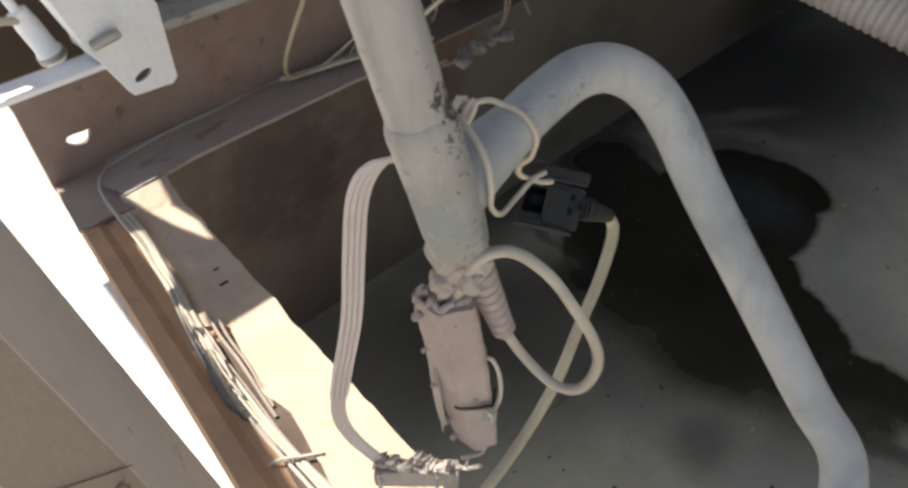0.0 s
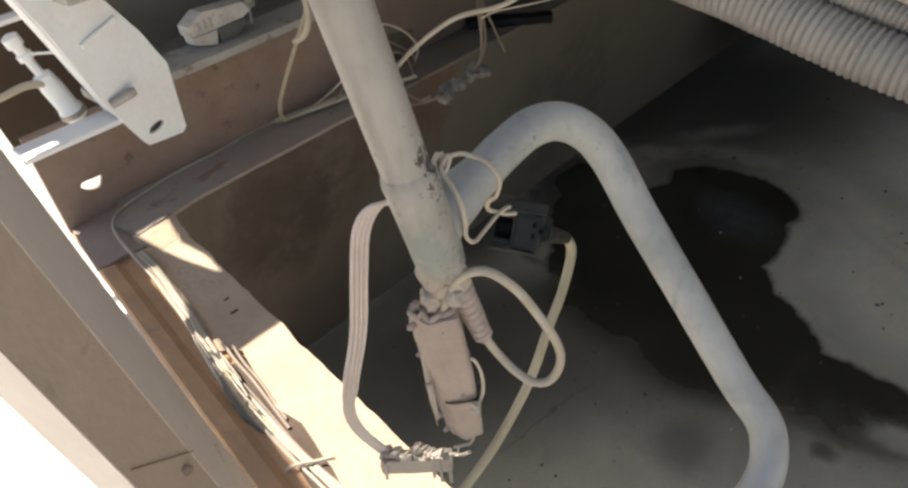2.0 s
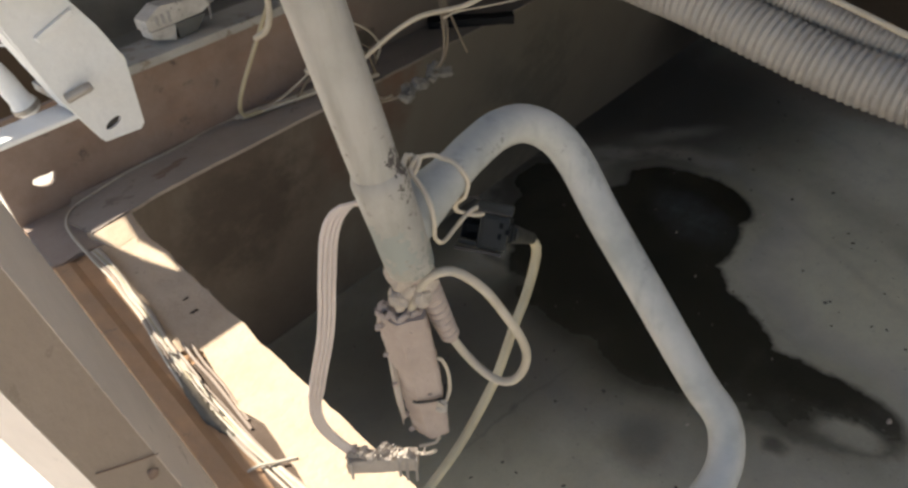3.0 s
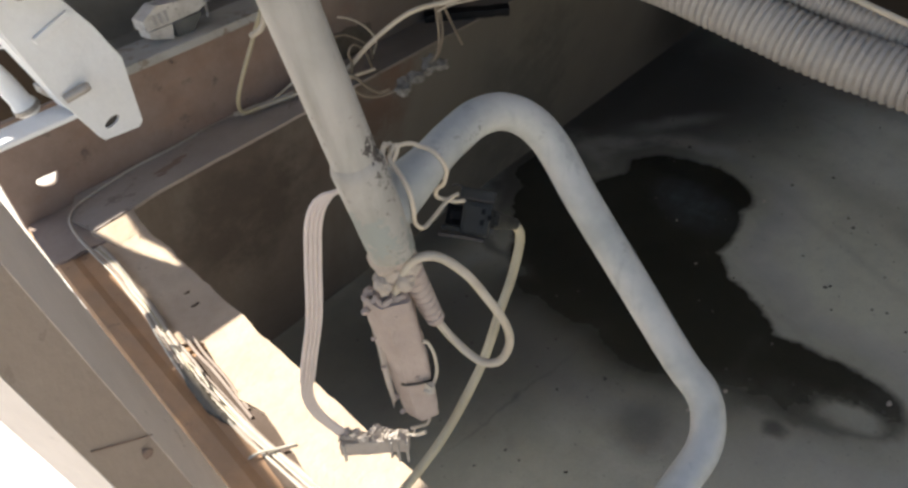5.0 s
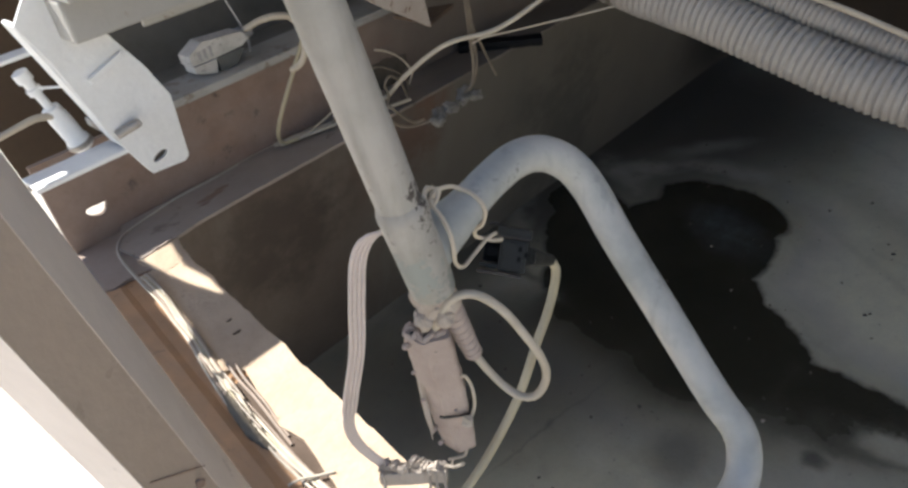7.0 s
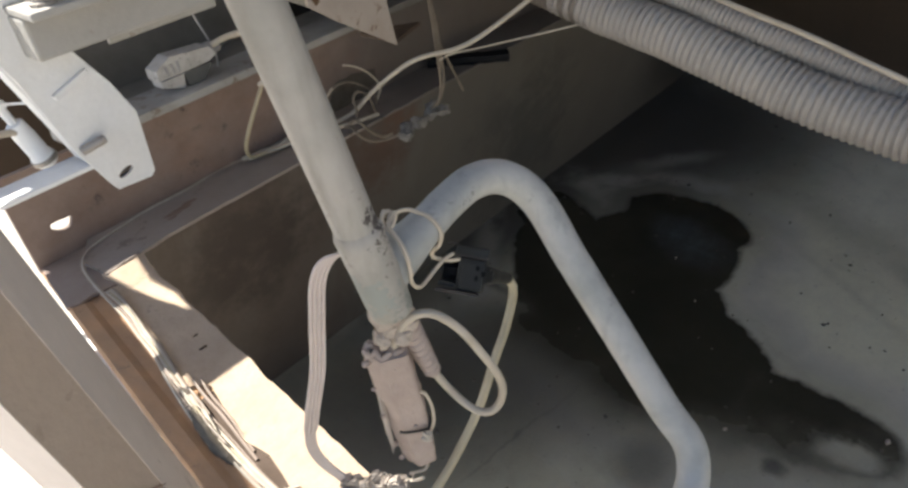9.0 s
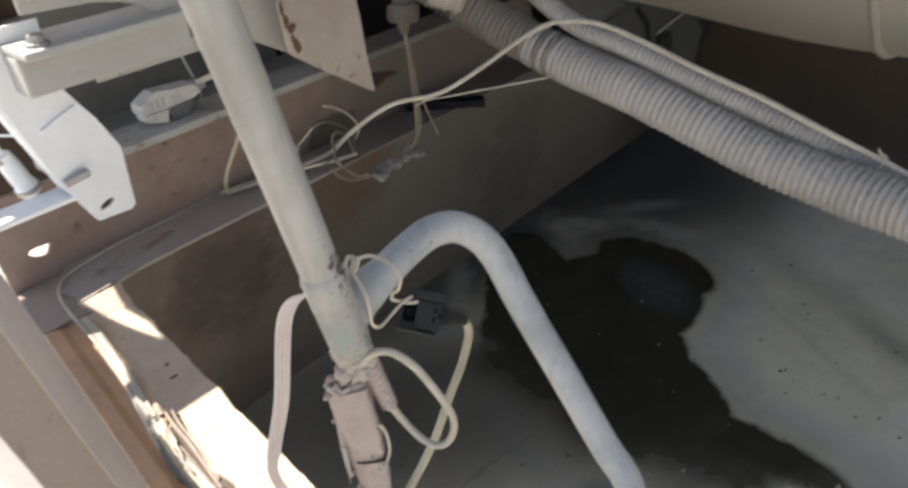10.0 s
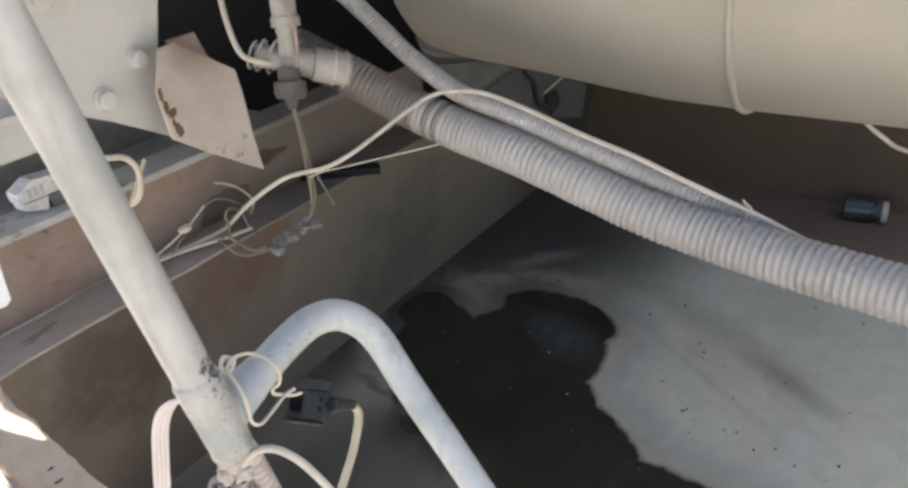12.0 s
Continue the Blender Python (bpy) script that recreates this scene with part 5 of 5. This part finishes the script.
cable("thin_lead", [(0.754, 0.852, 0.599), (0.77, 0.85, 0.592), (0.792, 0.85, 0.576), (0.81, 0.852, 0.556), (0.82, 0.855, 0.535), (0.822, 0.87, 0.512)], 0.0017, cable_sheath, "thin curled lead above the beam flange", group="curled leads")
cable("thin_lead", [(0.655, 0.875, 0.5045), (0.69, 0.856, 0.548), (0.719, 0.85, 0.569), (0.738, 0.85, 0.575), (0.765, 0.85, 0.567), (0.8, 0.85, 0.537), (0.815, 0.865, 0.508)], 0.0017, grimy_wire, "thin curled lead above the beam flange", group="curled leads")
cable("thin_lead", [(0.62, 0.895, 0.504), (0.655, 0.868, 0.53), (0.694, 0.85, 0.557), (0.722, 0.848, 0.575)], 0.0014, cable_sheath, "thin straight lead above the beam flange", group="curled leads")
tagged(part("wire_tag", lump((0.681, 0.85, 0.553), (0.011, 0.008, 0.006), 71, 0.2), cable_sheath, None, "", True), "small white pellet clipped on a lead", "tag")
tagged(part("grease_blotch", lump((0.812, 0.9188, 0.523), (0.05, 0.0012, 0.026), 77, 0.5), tape_cloth), "dark greasy blotch on the beam web behind the leads", "stain")
cable("curled_lead", [(0.735, 0.845, 0.509), (0.727, 0.818, 0.527), (0.723, 0.8, 0.528), (0.742, 0.8, 0.504), (0.762, 0.8, 0.486), (0.775, 0.79, 0.488)], 0.0024, grimy_wire, "grimy lead drooping below the beam edge")
cable("curled_lead", [(0.728, 0.85, 0.507), (0.716, 0.815, 0.52), (0.713, 0.8, 0.515), (0.726, 0.8, 0.499), (0.747, 0.8, 0.485), (0.772, 0.795, 0.48), (0.785, 0.77, 0.492)], 0.0022, grimy_wire, "brown lead drooping below the beam edge")
cable("curled_lead", [(0.79, 0.84, 0.507), (0.765, 0.82, 0.55), (0.745, 0.818, 0.566), (0.735, 0.82, 0.556), (0.742, 0.826, 0.535), (0.75, 0.845, 0.507)], 0.0019, grimy_wire, "brown lead curled on the beam flange")
for n in range(3):
    d = 0.004 * n
    cable("hanging_wire", [(0.829 + 0.3 * d, 0.7265, 0.712), (0.833 + d * 0.5, 0.7275, 0.688), (0.835 + d, 0.728, 0.643), (0.837 + d, 0.73, 0.603), (0.839 + d * (n - 1), 0.732, 0.563), (0.834 + d * 0.5, 0.735, 0.535), (0.815 + d, 0.74, 0.522)], 0.002, grimy_wire, "brown wire hanging from the drain cock", group="hanging wires")
cable("hanging_wire", [(0.838, 0.7285, 0.64), (0.858, 0.729, 0.588), (0.884, 0.73, 0.53)], 0.0019, grimy_wire, "short brown wire end hanging loose", group="hanging wires")
cable("fine_wire", [(0.833, 0.722, 0.6), (0.84, 0.7, 0.611), (0.874, 0.678, 0.611), (0.914, 0.652, 0.612), (0.956, 0.614, 0.616), (0.985, 0.58, 0.622)], 0.0013, cable_sheath, "fine pale wire stretched to the hose")
for n in range(7):
    q = Vector((0.755 + 0.014 * n, 0.735 + 0.01 * (n % 2), 0.508 + 0.005 * (n % 3) + (0.006 if n > 3 else 0)))
    if n == 0:
        nest = thing("dust_nest", "grey clump of dust and fibres caught under the wires", "dust clump")
    part("tuft", lump(q, (0.011, 0.009, 0.008), 130 + 7.7 * n, 0.6), nest_dust, nest, "", True)
tagged(part("rubber_strip", rough_up(sweep(curve([(0.985, 0.912, 0.508), (1.003, 0.893, 0.508), (1.04, 0.846, 0.508), (1.082, 0.797, 0.506)], 0.01), 1.0, profile=[(-0.013, -0.007), (0.013, -0.007), (0.015, 0.0), (0.012, 0.007), (-0.012, 0.007), (-0.015, 0.0)]), 0.002, 40), deep_black, None, "", True), "black rubber strip lying over the edge of the beam flange", "strip")


def terminal_block():
    block = thing("junction_block", "dirty white and grey plastic connector block on the beam", "junction block")
    plug_body = part("connector", rough_up(plate([(0.504, 0.668), (0.528, 0.6805), (0.589, 0.675), (0.598, 0.661), (0.584, 0.655), (0.542, 0.654), (0.504, 0.654)], [], 0.03, facing(0.93)), 0.0015, 60), dirty_white, block, "dirty white connector body")
    part("lower_body", rough_up(plate([(0.5045, 0.6535), (0.541, 0.6535), (0.536, 0.6345), (0.505, 0.644)], [], 0.028, facing(0.9265)), 0.001, 60), dirty_white, block, "pale lower body")
    part("side_body", rough_up(plate([(0.5425, 0.6535), (0.588, 0.6535), (0.569, 0.6345), (0.543, 0.6345)], [], 0.028, facing(0.9285)), 0.001, 60), ash_grey, block, "grey lower body")
    for n in range(3):
        part("tooth", box(0.517 + 0.009 * n, 0.5205 + 0.009 * n, 0.9275, 0.931, 0.658, 0.67 + 0.001 * n, 0.0008), grey_block, plug_body, "moulded tooth")
    part("boot", turned((0.592, 0.945, 0.666), (0.614, 0.95, 0.664), [(0, 0.011), (0.3, 0.011), (0.35, 0.0085), (1, 0.0065)], 14), grey_block, block, "cable boot", True)
    part("thin_wire", sweep(curve([(0.59, 0.955, 0.73), (0.598, 0.95, 0.695), (0.606, 0.948, 0.66), (0.602, 0.945, 0.638)], 0.006), 0.0018, 8), grey_block, block, "thin grey wire", True)
    return block


terminal_block()
tagged(part("beam_shelf", box(0.44, 1.15, 0.976, 1.28, 0.54, 0.55), shelf_dust), "dusty grey sheet shelf behind the beam", "shelf", kind="structure")
tagged(part("trim", box(0.44, 0.97, 1.281, 1.298, 0.54, 0.75, 0.002), shelf_dust), "low dusty grey upstand behind the beam shelf", "trim", kind="structure")


cable("drop_cable", [(0.835, 0.8428, 0.9295), (0.8125, 0.8152, 0.8645), (0.8012, 0.7965, 0.827), (0.7962, 0.7765, 0.797), (0.8025, 0.7577, 0.787), (0.8225, 0.749, 0.7795)], 0.0042, cable_sheath, "dusty white cable dropping to the hose fitting")
cable("drop_cable", [(0.852, 0.79, 0.96), (0.846, 0.752, 0.9), (0.848, 0.727, 0.86), (0.852, 0.719, 0.83), (0.848, 0.716, 0.795), (0.84, 0.716, 0.772)], 0.0026, brown_wire, "thin dusty lead running down the hose fitting")


def cross_member():
    """Grey folded plates under the tank end."""
    member = thing("cross_member", "grey sooty folded steel cross member under the tank", "cross member")
    part("backing", plate([(1.326, 0.695), (1.349, 0.69), (1.73, 0.56), (2.075, 0.43), (2.173, 0.349), (2.142, 0.256), (1.872, 0.343), (1.391, 0.575)], [], 0.004, facing(0.869)), soot_grey, member, "dark sooty back plate")
    part("strap", rough_up(plate([(1.325, 0.696), (1.391, 0.672), (1.464, 0.63), (1.607, 0.583), (1.607, 0.574), (1.386, 0.638), (1.336, 0.663)], [], 0.004, facing(0.86)), 0.003, 20), flange_paint, member, "pale worn strap plate")
    fold = part("front_fold", plate([(1.389, 0.618), (1.623, 0.569), (1.72, 0.523), (1.565, 0.514), (1.453, 0.56)], [], 0.004, facing(0.8645)), ash_grey, member, "dusty grey folded plate")
    # thin pale strips put the highlights along the fold into colour
    part("fold_edge", sweep([Vector((1.389, 0.861, 0.619)), Vector((1.51, 0.861, 0.594)), Vector((1.623, 0.861, 0.57))], 0.0016, 6), flange_paint, fold, "pale strip painted as an edge highlight")
    part("fold_edge", sweep([Vector((1.556, 0.86, 0.518)), Vector((1.63, 0.86, 0.523)), Vector((1.704, 0.86, 0.526))], 0.0022, 6), flange_paint, fold, "pale strip painted as an edge highlight")
    part("side_fold", plate([(1.584, 0.507), (1.723, 0.518), (1.818, 0.469), (1.848, 0.397), (1.718, 0.431)], [], 0.004, facing(0.8645)), soot_grey, member, "dark side plate")
    part("clamp", lump((1.915, 0.858, 0.377), (0.035, 0.012, 0.03), 4.4, 0.5), black_plastic, member, "black clamp")
    return member


cross_member()
cable("dark_lead", [(1.765, 0.86, 0.505), (1.78, 0.858, 0.49), (1.808, 0.855, 0.465), (1.816, 0.855, 0.44), (1.835, 0.856, 0.395), (1.9, 0.857, 0.37)], 0.006, black_plastic, "black cable hanging behind the hose")
cable("short_wire", [(1.852, 0.85, 0.42), (1.92, 0.85, 0.43), (2.006, 0.85, 0.438)], 0.003, cable_sheath, "short white wire under the tank")


def debris():
    """Small crumbs of dirt and flakes of paint on the floor."""
    rng = random.Random(5)
    bm = bmesh.new()
    for n in range(150):
        x, y = rng.uniform(0.6, 2.2), rng.uniform(-0.1, 0.95)
        s = rng.uniform(0.0012, 0.0042) * (1.5 if rng.random() > 0.93 else 1)
        turn = Matrix.Translation((x, y, s * 0.35)) @ Matrix.Rotation(rng.uniform(0, 6.3), 4, "Z") @ Matrix.Diagonal((s, s * rng.uniform(0.4, 1), s * 0.5, 1))
        bmesh.ops.create_icosphere(bm, subdivisions=1, radius=1, matrix=turn)
    return tagged(part("floor_debris", rough_up(bm, 0.0007, 400), crumb), "dark crumbs of dirt scattered over the floor", "debris", kind="stuff")


debris()
flakes = random.Random(8)
for x, y in ((1.31, 0.56), (1.47, 0.44), (1.2, 0.46), (0.93, 0.27), (1.62, 0.32), (0.86, 0.3), (1.05, 0.06)):
    s = flakes.uniform(0.003, 0.006)
    tagged(part("paint_flake", lump((x, y, s * 0.3), (s, s * 0.6, s * 0.3), x * 40, 0.5, 2), clot), "small pale flake of paint on the floor", "flake", group="pale flakes on the floor")
